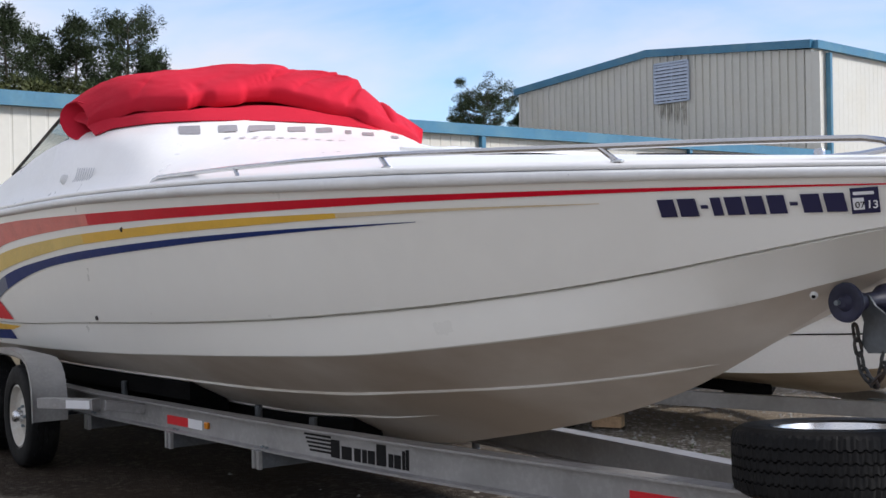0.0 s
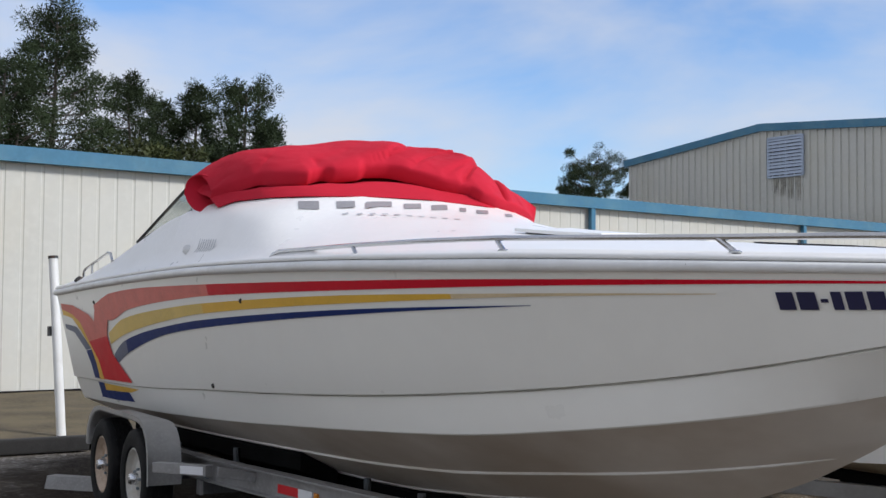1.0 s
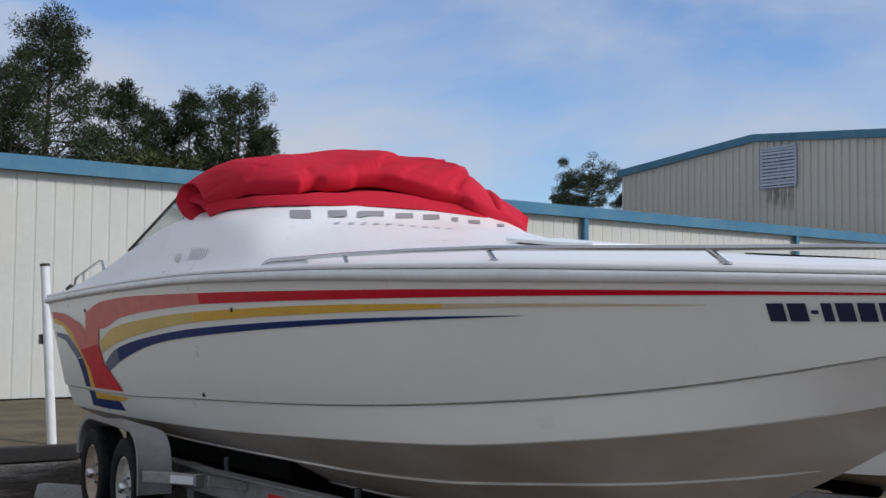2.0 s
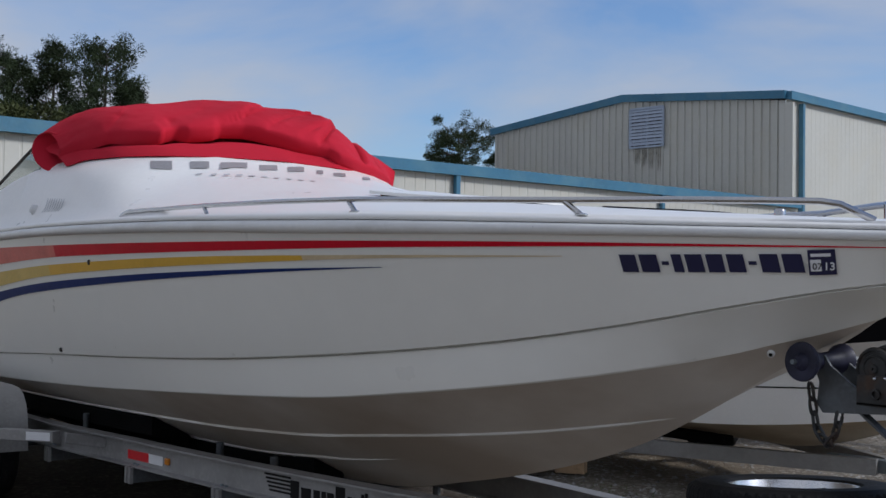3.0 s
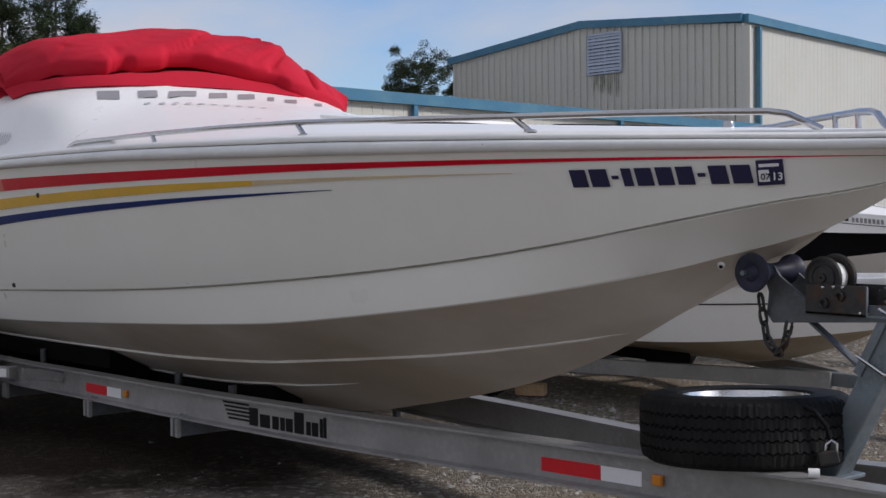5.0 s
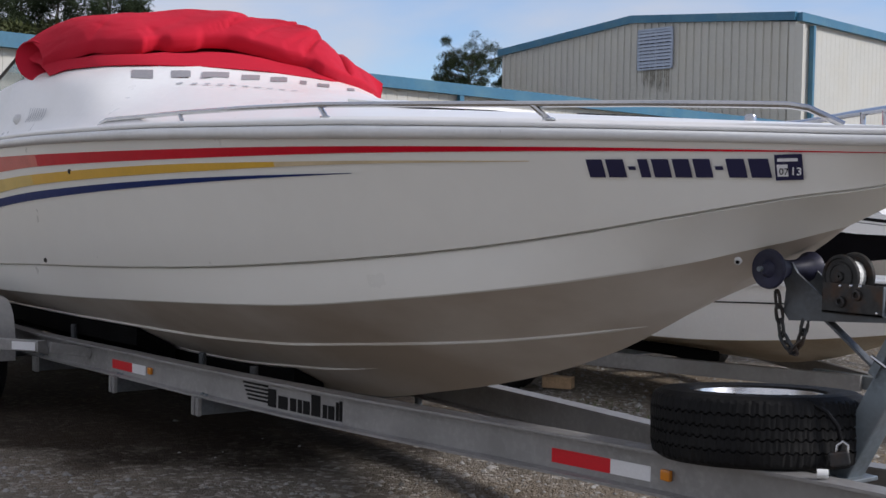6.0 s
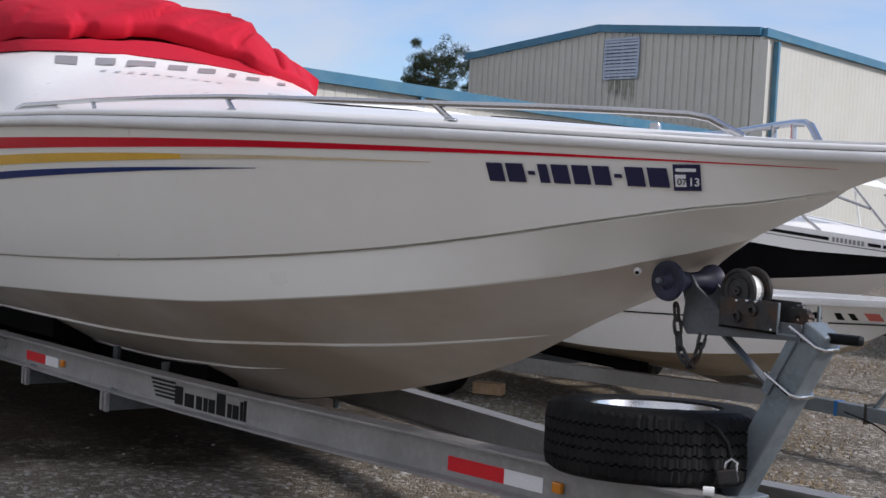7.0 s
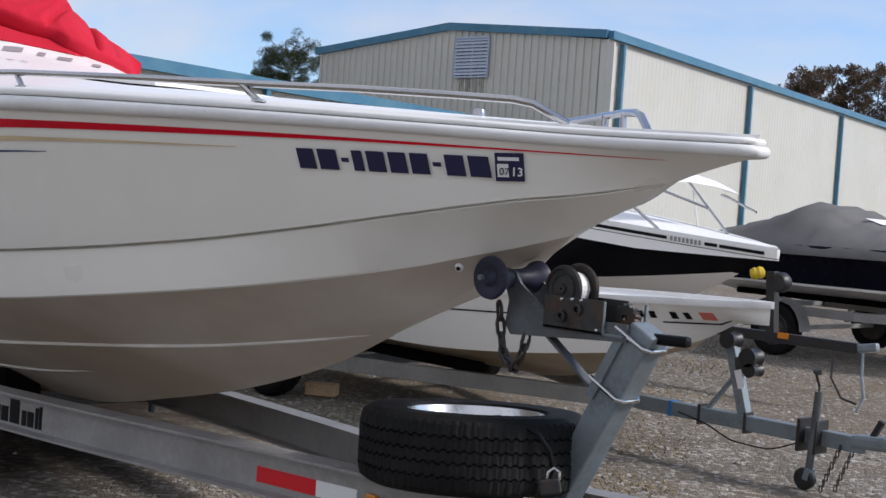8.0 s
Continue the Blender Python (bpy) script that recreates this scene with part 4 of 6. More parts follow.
def cover_point(y, v):
    """v: 0 lower edge, 1 the skirt's top inside the roll, 1 to 2 the roll up to the top, 2 to 3 down behind."""
    end = 1 - smooth_step(-1.05, -0.86, y)
    w = min(max(v - 1, 0), 1)
    A, T = Vector((low_x(y), y, low_z(y))), Vector((top_x(y), y, top_z(y)))
    d = T - A
    out = Vector((d.z, 0, -d.x)).normalized()
    k = hem(y + 0.03)
    if v <= 1:
        p = A + d * (min(0.97, k + 0.22 + 0.7 * end) * v)
        return p + out * (0.004 * noise.noise((y * 3, v * 2, 7.0)) + 0.01 * math.sin(math.pi * v) - 0.05 * (1 - end) * smooth_step(0.35, 0.7, v) - 0.05 * end * smooth_step(0.25, 0.7, v))
    if v <= 2:
        # the hem tucks under, swells out, then runs up smoothly to the top
        h = k + (1 - k) * (w - 0.075 * math.sin(math.pi * min(1, w / 0.14)))
        size = min(1, d.length / 0.75) * (1 - 0.55 * smooth_step(0.75, 1.05, y))
        lip = (0.070 + 0.012 * noise.noise((y * 3.1, 1.7, 0))) * smooth_step(0.0, 0.07, w)
        belly = 0.040 * math.sin(math.pi * min(1, 0.15 + 1.05 * w)) * smooth_step(0.0, 0.16, w)
        soft = 0.008 * noise.noise((y * 2.4 + w * 1.2, w * 1.5 - y * 0.9, 2.0)) + 0.004 * noise.noise((y * 6 - w * 4, w * 4 + y * 3, 5.0)) + 0.003 * noise.noise((y * 15 + w * 6, w * 9 - y * 6, 8.0))
        relief = (crease_relief(y + 0.07, h) * 0.9 + soft) * smooth_step(0.02, 0.14, w)
        fade = 1 - smooth_step(0.66, 1.0, w)
        return A + d * h + out * ((lip * fade + belly + relief * (0.10 + 0.90 * fade)) * size - 0.012 * (1 - smooth_step(0, 0.06, w)))
    w = v - 2
    base = T + Vector((-0.42, 0, -0.30)) * (0.38 + 0.62 * smooth_step(-1.02, -0.72, y))
    p = T + (base - T) * w + Vector((-0.06, 0, 0.05)) * math.sin(math.pi * w) * smooth_step(-1.05, -0.8, y)
    return p + Vector((0, 0, 0.012 * noise.noise((y * 5, w * 3, 9.0)))) * min(1, w * 4)


for name, vs_, label in (("skirt", span(0, 1, 14), "smooth lower skirt of the canvas"), ("roll", span(1.0001, 2, 64) + span(2.1, 3, 8), "bunched folds of canvas rolled over the skirt")):
    bm = bmesh.new()
    grid(bm, [[cover_point(y, v) for v in vs_] for y in span(-1.0, 1.08, 340)])
    thicken(bm, 0.006)
    part(name, bm, CANVAS, cover, label, smooth=1.1)
# open end of the rolled canvas, its front lip folded back
bm = bmesh.new()
rows = []
for k in range(12):
    q = k / 11
    row = []
    for j in range(41):
        a = 2 * math.pi * j / 40
        r = (1 - 0.25 * q) * (1 + 0.04 * math.sin(3 * a + 1))
        lip = 0.05 + 0.06 * math.cos(a - 0.5)
        u, v = 0.25 * r * math.cos(a), 0.118 * r * math.sin(a)
        row.append((-6.13 + 0.30 * q + u * 0.95 + v * 0.31, -1.06 + lip + (0.62 - lip) * q, 2.222 + 0.02 * q - u * 0.31 + v * 0.95))
    rows.append(row)
grid(bm, rows)
bm.faces.new([bm.verts.new(p) for p in rows[-1][:-1]])
bmesh.ops.remove_doubles(bm, verts=bm.verts[:], dist=0.0005)
thicken(bm, 0.008)
part("roll_end", bm, CANVAS, cover, "open curled end of the canvas roll", smooth=0.9)

# ---- boat trailer ----
trailer = thing("boat_trailer", (-4.0, 0, 0), "grey aluminium I-beam boat trailer with black bunks and tandem wheels", "trailer")
beam_y = curve([(-9.4, 0.92), (-7.8, 0.92), (-6.2, 0.86), (-5.33, 0.80), (-4.2, 0.73), (-2.91, 0.605), (-1.66, 0.425), (-1.21, 0.367), (-0.53, 0.283), (0.3, 0.18), (0.9, 0.11)])


def beam_z(x):
    return 0.388 + (max(min(x, -0.5), -6.5) + 5.3) * 0.0195


I_SECTION = [(-0.045, -0.0775), (0.045, -0.0775), (0.045, -0.067), (0.006, -0.062), (0.006, 0.062), (0.045, 0.067), (0.045, 0.0775), (-0.045, 0.0775), (-0.045, 0.067), (-0.006, 0.062), (-0.006, -0.062), (-0.045, -0.067)]


def beam_at(x, s):
    return (beam_y(x) * (-1 if s < 0 else 0.74), beam_z(x) - (0 if s < 0 else 0.075 * min(1, max(0, -x) / 1.2)))


for s in (-1, 1):
    bm = bmesh.new()
    pts = []
    for x in span(-9.3, 0.55, 60):
        y, z = beam_at(x, s)
        pts.append((x, y, z))
    sweep(bm, pts, I_SECTION)
    part("beam", bm, ALU, trailer, "dull grey aluminium I-beam")
for x in (-8.7, -7.15, -6.35, -5.12, -4.08):
    bm = bmesh.new()
    y0, z0 = beam_at(x, -1)
    y1, z1 = beam_at(x, 1)
    zc = z0 - 0.0775 - 0.04
    sweep(bm, [(x, y0 - 0.05, zc), (x, y1 + 0.05, zc)], [(-0.035, -0.045), (0.035, -0.045), (0.035, -0.036), (-0.026, -0.036), (-0.026, 0.036), (0.035, 0.036), (0.035, 0.045), (-0.035, 0.045)])
    cm = part("crossmember", bm, GALV_DULL_SHADED, trailer)
    for d in (-0.025, 0.025):
        bm = bmesh.new()
        lathe(bm, [(0.0, 0.012), (0.010, 0.010), (0.010, 0.0)], (x + d, y0 - 0.02, z0 - 0.066), (0, 0, 1), 6)
        part("bolt", bm, GALV, cm)
    bm = bmesh.new()
    for d in (-0.042, 0.012):
        box(bm, (x + d, y0 - 0.075, zc - 0.05), (x + d + 0.03, y0 - 0.052, zc + 0.045), 0.004)
    box(bm, (x - 0.04, y0 - 0.062, zc - 0.046), (x + 0.04, y0 - 0.051, zc + 0.04), 0.002)
    part("end_cap", bm, ALU, cm)


for s in (-1, 1):
    for a, b, front, deep in ((0.405, 0.640, -5.28, 0.11), (0.16, 0.325, -3.86, 0.12)):
        bm = bmesh.new()
        rows = []
        for x in span(-9.0, front, 30):
            za, zb = bottom_z(x, a) - 0.004, bottom_z(x, b) - 0.004
            rows.append([(x, s * a, za), (x, s * b, zb), (x, s * (b + 0.008), zb - 0.012), (x, s * (b + 0.008), zb - deep), (x, s * (a - 0.008), za - deep + 0.02), (x, s * (a - 0.008), za - 0.012), (x, s * a, za)])
        grid(bm, rows)
        for r in (rows[0], rows[-1]):
            bm.faces.new([bm.verts.new(p) for p in r[:6]])
        bunk = part("bunk", bm, CARPET, trailer, "black carpeted bunk board under the hull")
    for x in (-8.7, -6.36, -4.6, -3.95):
        bm = bmesh.new()
        y0, z0 = beam_at(x, s)
        foot = 0.672 if x < -6 else 0.52
        tube(bm, [(x, s * foot, z0 - 0.13), (x, s * foot, min(bottom_z(x, foot) - 0.03, 0.50))], 0.022, 10)
        za = bottom_z(x, 0.24) - 0.07
        bar(bm, (x, s * foot, za - 0.03), (x, s * 0.24, za - 0.03), 0.05, 0.05, 0.004)
        part("bunk_bracket", bm, GALV_DULL_SHADED, bunk)


def wheel_mesh_tyre(bm, at, axis, R, W, n=72, lugs=True, every=3, notch=0.010):
    """A tyre with stepped ribs, wavy grooves, notched rib edges and rounded walls; its middle at the point."""
    h = W / 2
    prof = [(R * 0.60, -h * 0.80), (R * 0.64, -h * 0.96), (R * 0.78, -h * 1.02), (R * 0.90, -h * 0.98), (R * 0.955, -h * 0.88)]
    edges = [-0.80, -0.52, -0.46, -0.18, -0.12, 0.12, 0.18, 0.46, 0.52, 0.80]
    kind = [0] * 5
    for k in range(0, len(edges), 2):
        a, b = edges[k] * h, edges[k + 1] * h
        drop = 0.007
        if k:
            prof.append((R - 0.012, a - 0.001))
            kind.append(0)
        prof += [(R - drop * (k == 0), a), (R - drop * (k == 8), b)]
        kind += [1, 2]
        if k < 8:
            prof.append((R - 0.012, b + 0.001))
            kind.append(0)
    prof += [(R * 0.955, h * 0.88), (R * 0.90, h * 0.98), (R * 0.78, h * 1.02), (R * 0.64, h * 0.96), (R * 0.60, h * 0.80)]
    kind += [0] * 5
    rings = lathe(bm, prof, at, axis, n, closed=True)
    ax = Vector(axis).normalized()
    if lugs:
        for i, what in enumerate(kind):
            if not what:
                continue
            for k, v in enumerate(rings[i]):
                v.co += ax * (0.0032 * (1 if (k // max(1, every // 2)) % 2 else -1))
                if (k + 2 * i) % every == 0:
                    d = v.co - Vector(at)
                    d -= ax * d.dot(ax)
                    v.co -= d.normalized() * notch


def wheel(parent, at, axis, R=0.345, W=0.205, rim_mat=None, name="wheel", dish=1):
    """A steel wheel: tyre, rim, hub cap. axis points outboard."""
    at, ax = Vector(at), Vector(axis).normalized()
    bm = bmesh.new()
    r = R * 0.6
    lathe(bm, [(r, -W * 0.45), (r + 0.006, W * 0.42), (r - 0.006, W * 0.44), (r - 0.014, W * 0.36), (r - 0.03, W * 0.26), (r - 0.075, W * 0.20), (0.075, W * 0.27), (0.045, W * 0.30), (0.0, W * 0.30)], at, ax, 32)
    w = part(name, bm, rim_mat, parent, "", smooth=0.5)
    bm = bmesh.new()
    wheel_mesh_tyre(bm, at, ax, R, W)
    part("tyre", bm, TYRE, w, "", smooth=0.6)
    bm = bmesh.new()
    lathe(bm, [(0.04, W * 0.2), (0.04, W * 0.52), (0.032, W * 0.60), (0.0, W * 0.63)], at, ax, 16)
    part("hub_cap", bm, CAST, w, "", smooth=0.6)
    for k in range(5):
        a = 2 * math.pi * k / 5
        q = Vector((0, 0, 1)).rotation_difference(ax).to_matrix()
        bm = bmesh.new()
        lathe(bm, [(0.011, W * 0.24), (0.011, W * 0.36), (0.0, W * 0.38)], at + q @ Vector((0.068 * math.cos(a), 0.068 * math.sin(a), 0)), ax, 6)
        part("lug_nut", bm, GALV, w)
    return w


RIM_CREAM = material("cream_painted_steel", (0.50, 0.485, 0.44), 0.45, vary=0.06, stain=(0.36, 0.25, 0.15), stain_amount=0.35, stain_scale=9)
RIM_RUST = material("rusted_painted_steel", (0.46, 0.36, 0.27), 0.6, vary=0.12, stain=(0.24, 0.12, 0.05), stain_amount=0.85, stain_scale=8)
for s in (-1, 1):
    for x, m in ((-6.70, RIM_CREAM), (-7.58, RIM_RUST)):
        wheel(trailer, (x, s * 1.20, 0.285), (0, s, 0), rim_mat=m)
        bm = bmesh.new()
        tube(bm, [(x, s * 1.1, 0.285), (x, s * 0.86, 0.31)], 0.035, 10)
        part("axle_stub", bm, GALV, trailer)
    bm = bmesh.new()
    path = [(-6.305, 0.285), (-6.31, 0.41), (-6.325, 0.50), (-6.36, 0.58), (-6.425, 0.64), (-6.52, 0.672), (-6.66, 0.68), (-7.60, 0.68), (-7.74, 0.655), (-7.85, 0.60), (-7.92, 0.52), (-7.94, 0.40)]
    rows = []
    for k, (x, z) in enumerate(path):
        a, b = path[max(k - 1, 0)], path[min(k + 1, len(path) - 1)]
        d = Vector((b[0] - a[0], 0, b[1] - a[1])).normalized()
        n_ = Vector((d.z, 0, -d.x))
        p = Vector((x, 0, z))
        rows.append([p + Vector((0, s * 1.075, 0)), p + Vector((0, s * 1.29, 0)), p + n_ * 0.004 + Vector((0, s * 1.305, 0)), p + n_ * 0.014 + Vector((0, s * 1.313, 0)), p + n_ * 0.045 + Vector((0, s * 1.315, 0))])
    grid(bm, rows)
    thicken(bm, 0.004)
    part("fender", bm, FENDER, trailer, "rounded galvanised tandem fender", smooth=0.6)
    bm = bmesh.new()
    bar(bm, (-6.09, s * 1.31, 0.437), (-5.66, s * 1.10, 0.450), 0.066, 0.066, 0.004)
    step = part("fender_step", bm, ALU, trailer, "square-tube step in front of the fender")
    bm = bmesh.new()
    d = Vector((0.49, -s * 0.24, 0.015)).normalized()
    c = Vector((-5.66, s * 1.10, 0.450)) + Vector((d.y, -d.x, 0)) * 0.0355 * (1 if s < 0 else -1)
    bar(bm, c - d * 0.22, c - d * 0.02, 0.004, 0.05)
    part("reflective_tape", bm, WHITE_TAPE, step)
    bm = bmesh.new()
    bar(bm, (-5.63, s * 1.06, 0.445), (-5.60, s * abs(beam_at(-5.60, s)[0]), beam_at(-5.60, s)[1] + 0.02), 0.06, 0.06, 0.004)
    part("step_brace", bm, ALU, trailer)
    bm = bmesh.new()
    bar(bm, (-6.20, s * 1.12, 0.42), (-6.30, s * abs(beam_at(-6.30, s)[0]), beam_at(-6.30, s)[1] - 0.03), 0.05, 0.05, 0.004)
    part("step_brace", bm, ALU, trailer)


def on_beam(x0, x1, z0, z1, mat, name, off=0.0, label=""):
    bm = bmesh.new()
    rows = []
    for x in span(x0, x1, 4):
        y = -beam_y(x) - 0.0085 - off
        rows.append([(x, y, beam_z(x) + z0), (x, y, beam_z(x) + z1)])
    grid(bm, rows)
    thicken(bm, 0.002)
    return part(name, bm, mat, trailer, label)


for x in (-5.26, -1.65):
    on_beam(x, x + 0.279, -0.040, 0.013, RED_TAPE, "reflective_tape", label="red reflective tape")
    on_beam(x + 0.279, x + 0.457, -0.040, 0.013, WHITE_TAPE, "reflective_tape", label="white reflective tape")
    bm = bmesh.new()
    xx = x + 0.53
    box(bm, (xx - 0.022, -beam_y(xx) - 0.025, beam_z(xx) - 0.024), (xx + 0.022, -beam_y(xx) - 0.006, beam_z(xx) + 0.014), 0.006)
    part("marker_light", bm, AMBER, trailer, "small amber side marker light")
# maker's mark: four lines and a row of plain blocks
for k in range(5):
    on_beam(-3.715 + 0.012 * k, -3.485, 0.040 - k * 0.019, 0.050 - k * 0.019, BLACK_VINYL, "mark_line")
x = -3.485
for w, lo, hi in ((0.082, -0.050, 0.036), (0.092, -0.050, 0.012), (0.058, -0.050, 0.012), (0.040, -0.050, 0.012), (0.060, -0.050, 0.012), (0.082, -0.050, 0.048), (0.038, -0.050, 0.012), (0.053, -0.050, 0.012), (0.024, -0.050, 0.034), (0.024, -0.050, 0.042)):
    on_beam(x, x + w * 0.86, lo, hi, BLACK_VINYL, "mark_block")
    x += w * 1.09
on_beam(-3.03, -2.885, -0.062, -0.054, LETTER_GREY, "mark_line")

# winch post, arm, roller, winch
bm = bmesh.new()
bar(bm, (-0.690, -0.01, 0.49), (-0.378, -0.01, 1.075), 0.088, 0.088, 0.008, up=(-1, 0, 0.5))
post = part("winch_post", bm, GALV, trailer, "leaning galvanised square-tube winch post")
bm = bmesh.new()
box(bm, (-0.77, -0.09, 0.50), (-0.60, 0.07, 0.515), 0.004)
part("base_plate", bm, GALV, post)
for z, x in ((1.04, -0.398), (0.885, -0.480)):
    bm = bmesh.new()
    d = Vector((0.312, 0, 0.585)).normalized()
    side = Vector((0, 1, 0))
    fwd = side.cross(d)
    c = Vector((x, -0.01, z))
    f1 = fwd if fwd.x > 0 else -fwd
    pts = [c - f1 * 0.075 - side * 0.052, c + f1 * 0.036 - side * 0.052, c + f1 * 0.052 - side * 0.036, c + f1 * 0.052 + side * 0.036, c + f1 * 0.036 + side * 0.052, c - f1 * 0.075 + side * 0.052]
    tube(bm, pts, 0.0075, 8)
    part("u_bolt", bm, STAINLESS, post, "", smooth=True)
bm = bmesh.new()
bar(bm, (-0.545, -0.058, 0.86), (-0.440, -0.058, 1.06), 0.012, 0.03, 0.002, up=(-1, 0, 0.5))
part("clamp_strap", bm, GALV, post)
bm = bmesh.new()
bar(bm, (-0.39, -0.01, 1.05), (-0.245, -0.01, 1.055), 0.032, 0.032, 0.012)
part("hand_grip", bm, BLACK_VINYL, post, "black rubber hand grip")
# arm of two cheek plates
for y in (-0.062, 0.048):
    bm = bmesh.new()
    prof = [(-0.42, 1.035), (-0.42, 1.085), (-0.72, 1.085), (-0.84, 1.165), (-0.865, 1.20), (-0.90, 1.20), (-0.91, 1.17), (-0.885, 1.11), (-0.895, 1.035), (-0.87, 1.005)]
    lo = [bm.verts.new((x, y - 0.005, z)) for x, z in prof]
    hi = [bm.verts.new((x, y + 0.005, z)) for x, z in prof]
    bm.faces.new(lo)
    bm.faces.new(hi[::-1])
    for k in range(len(prof)):
        bm.faces.new((lo[k], lo[(k + 1) % len(prof)], hi[(k + 1) % len(prof)], hi[k]))
    part("cheek_plate", bm, GALV_DULL_SHADED, trailer, "galvanised winch arm cheek plate")
bm = bmesh.new()
box(bm, (-0.87, -0.057, 1.035), (-0.43, 0.043, 1.045))
part("arm_floor", bm, GALV_DULL_SHADED, trailer)
bm = bmesh.new()
bar(bm, (-0.76, -0.03, 1.03), (-0.535, -0.03, 0.87), 0.035, 0.008, 0.0)
part("arm_brace", bm, GALV_DULL_SHADED, trailer)
bm = bmesh.new()
lathe(bm, [(0.0, -0.125), (0.016, -0.125), (0.03, -0.108), (0.052, -0.115), (0.065, -0.112), (0.068, -0.10), (0.062, -0.088), (0.044, -0.066), (0.033, -0.035), (0.028, 0.0), (0.032, 0.05), (0.046, 0.085), (0.055, 0.10), (0.057, 0.115), (0.05, 0.125), (0.0, 0.125)], (-0.893, -0.045, 1.178), (0, 1, 0), 28)
roller = part("bow_roller", bm, BLUE_ROLLER, trailer, "blue-black hourglass rubber bow roller", smooth=0.6)
bm = bmesh.new()
tube(bm, [(-0.905, -0.185, 1.178), (-0.905, 0.10, 1.178)], 0.009, 8)
part("roller_pin", bm, GALV, roller)
bm = bmesh.new()
for y in (-0.075, 0.035):
    box(bm, (-0.73, y - 0.003, 1.045), (-0.50, y + 0.003, 1.145), 0.002)
box(bm, (-0.73, -0.078, 1.045), (-0.50, 0.038, 1.053))
winch = part("winch", bm, DARK_STEEL, trailer, "greasy dark hand winch with a strap drum")
for y, r in ((-0.055, 0.072), (0.016, 0.078)):
    bm = bmesh.new()
    lathe(bm, [(0.004, -0.014), (0.014, -0.014), (0.016, -0.006), (r - 0.034, -0.005), (r - 0.032, -0.009), (r - 0.026, -0.009), (r - 0.024, -0.004), (r - 0.014, -0.004), (r - 0.012, -0.009), (r - 0.004, -0.008), (r, 0.0), (r - 0.006, 0.006), (r - 0.02, 0.004), (0.004, 0.006)], (-0.675, y, 1.165), (0, 1, 0), 32, closed=True)
    part("drum_flange", bm, DARK_STEEL, winch, "", smooth=0.5)
bm = bmesh.new()
lathe(bm, [(0.050, -0.040), (0.054, -0.01), (0.050, 0.020)], (-0.675, -0.01, 1.165), (0, 1, 0), 24)
part("strap_coil", bm, PVC, winch, "white rolled winch strap")
for x, z in ((-0.655, 1.085), (-0.595, 1.11)):
    bm = bmesh.new()
    lathe(bm, [(0.009, 0.001), (0.009, 0.010), (0.012, 0.012), (0.018, 0.010), (0.019, 0.0)], (x, -0.078, z), (0, -1, 0), 14)
    part("shaft_nut", bm, DARK_STEEL, winch)
for x, z in ((-0.66, 1.135), (-0.62, 1.138), (-0.585, 1.138), (-0.52, 1.058)):
    bm = bmesh.new()
    lathe(bm, [(0.0, 0.006), (0.005, 0.005), (0.007, 0.0)], (x, -0.078, z), (0, -1, 0), 8)
    part("bolt_head", bm, STAINLESS, winch)
bm = bmesh.new()
box(bm, (-0.505, -0.078, 1.045), (-0.495, 0.038, 1.06), 0.002)
box(bm, (-0.502, -0.079, 1.05), (-0.497, -0.07, 1.143), 0.002)
box(bm, (-0.50, -0.075, 1.046), (-0.43, 0.04, 1.052))
box(bm, (-0.437, 0.03, 1.05), (-0.43, 0.04, 1.14))
part("gear_frame", bm, GALV, winch, "bent steel edge of the open gear frame")
for y, r, x, z in ((-0.02, 0.042, -0.462, 1.10), (0.015, 0.032, -0.47, 1.095)):
    bm = bmesh.new()
    rings = lathe(bm, [(0.01, -0.010), (r, -0.010), (r, 0.010), (0.01, 0.010)], (x, y, z), (0, 1, 0), 36, closed=True)
    for ring_ in rings[1:3]:
        for k, v in enumerate(ring_):
            if k % 3 == 0:
                v.co += (Vector((x, v.co.y, z)) - v.co).normalized() * 0.006
    part("gear", bm, DARK_STEEL, winch, "rusty toothed gear")
# safety chain: links hanging in a loop
path = [(-0.905, -0.09, 1.10), (-0.90, -0.085, 1.05), (-0.895, -0.08, 1.0), (-0.885, -0.08, 0.955), (-0.865, -0.075, 0.92), (-0.845, -0.07, 0.905), (-0.825, -0.065, 0.93), (-0.815, -0.06, 0.97), (-0.81, -0.055, 1.01)]
chain = None
for k, (a, b) in enumerate(zip(path, path[1:])):
    a, b = Vector(a), Vector(b)
    d = (b - a).normalized()
    u = d.cross(Vector((0.3, 1, 0.1))).normalized()
    if k % 2:
        u = d.cross(u)
    c = (a + b) / 2
    bm = bmesh.new()
    pts = [c + d * (0.022 * math.sin(t)) + u * (0.0125 * math.cos(t)) + d * (0.008 if math.sin(t) > 0 else -0.008) for t in [2 * math.pi * j / 14 for j in range(15)]]
    tube(bm, pts, 0.0060, 6)
    if chain is None:
        chain = part("safety_chain", bm, DARK_STEEL, trailer, "rusty dark steel safety chain", smooth=True)
    else:
        part("chain_link", bm, DARK_STEEL, chain, "", smooth=True)
bm = bmesh.new()
tube(bm, [(-0.548, -0.312, 0.576), (-0.523, -0.290, 0.577)], 0.014, 14)
part("conduit_end", bm, PVC, trailer, "short white pipe end")
bm = bmesh.new()
bar(bm, (0.5, 0, 0.49), (1.0, 0, 0.49), 0.09, 0.09, 0.01)
part("coupler", bm, GALV, trailer)

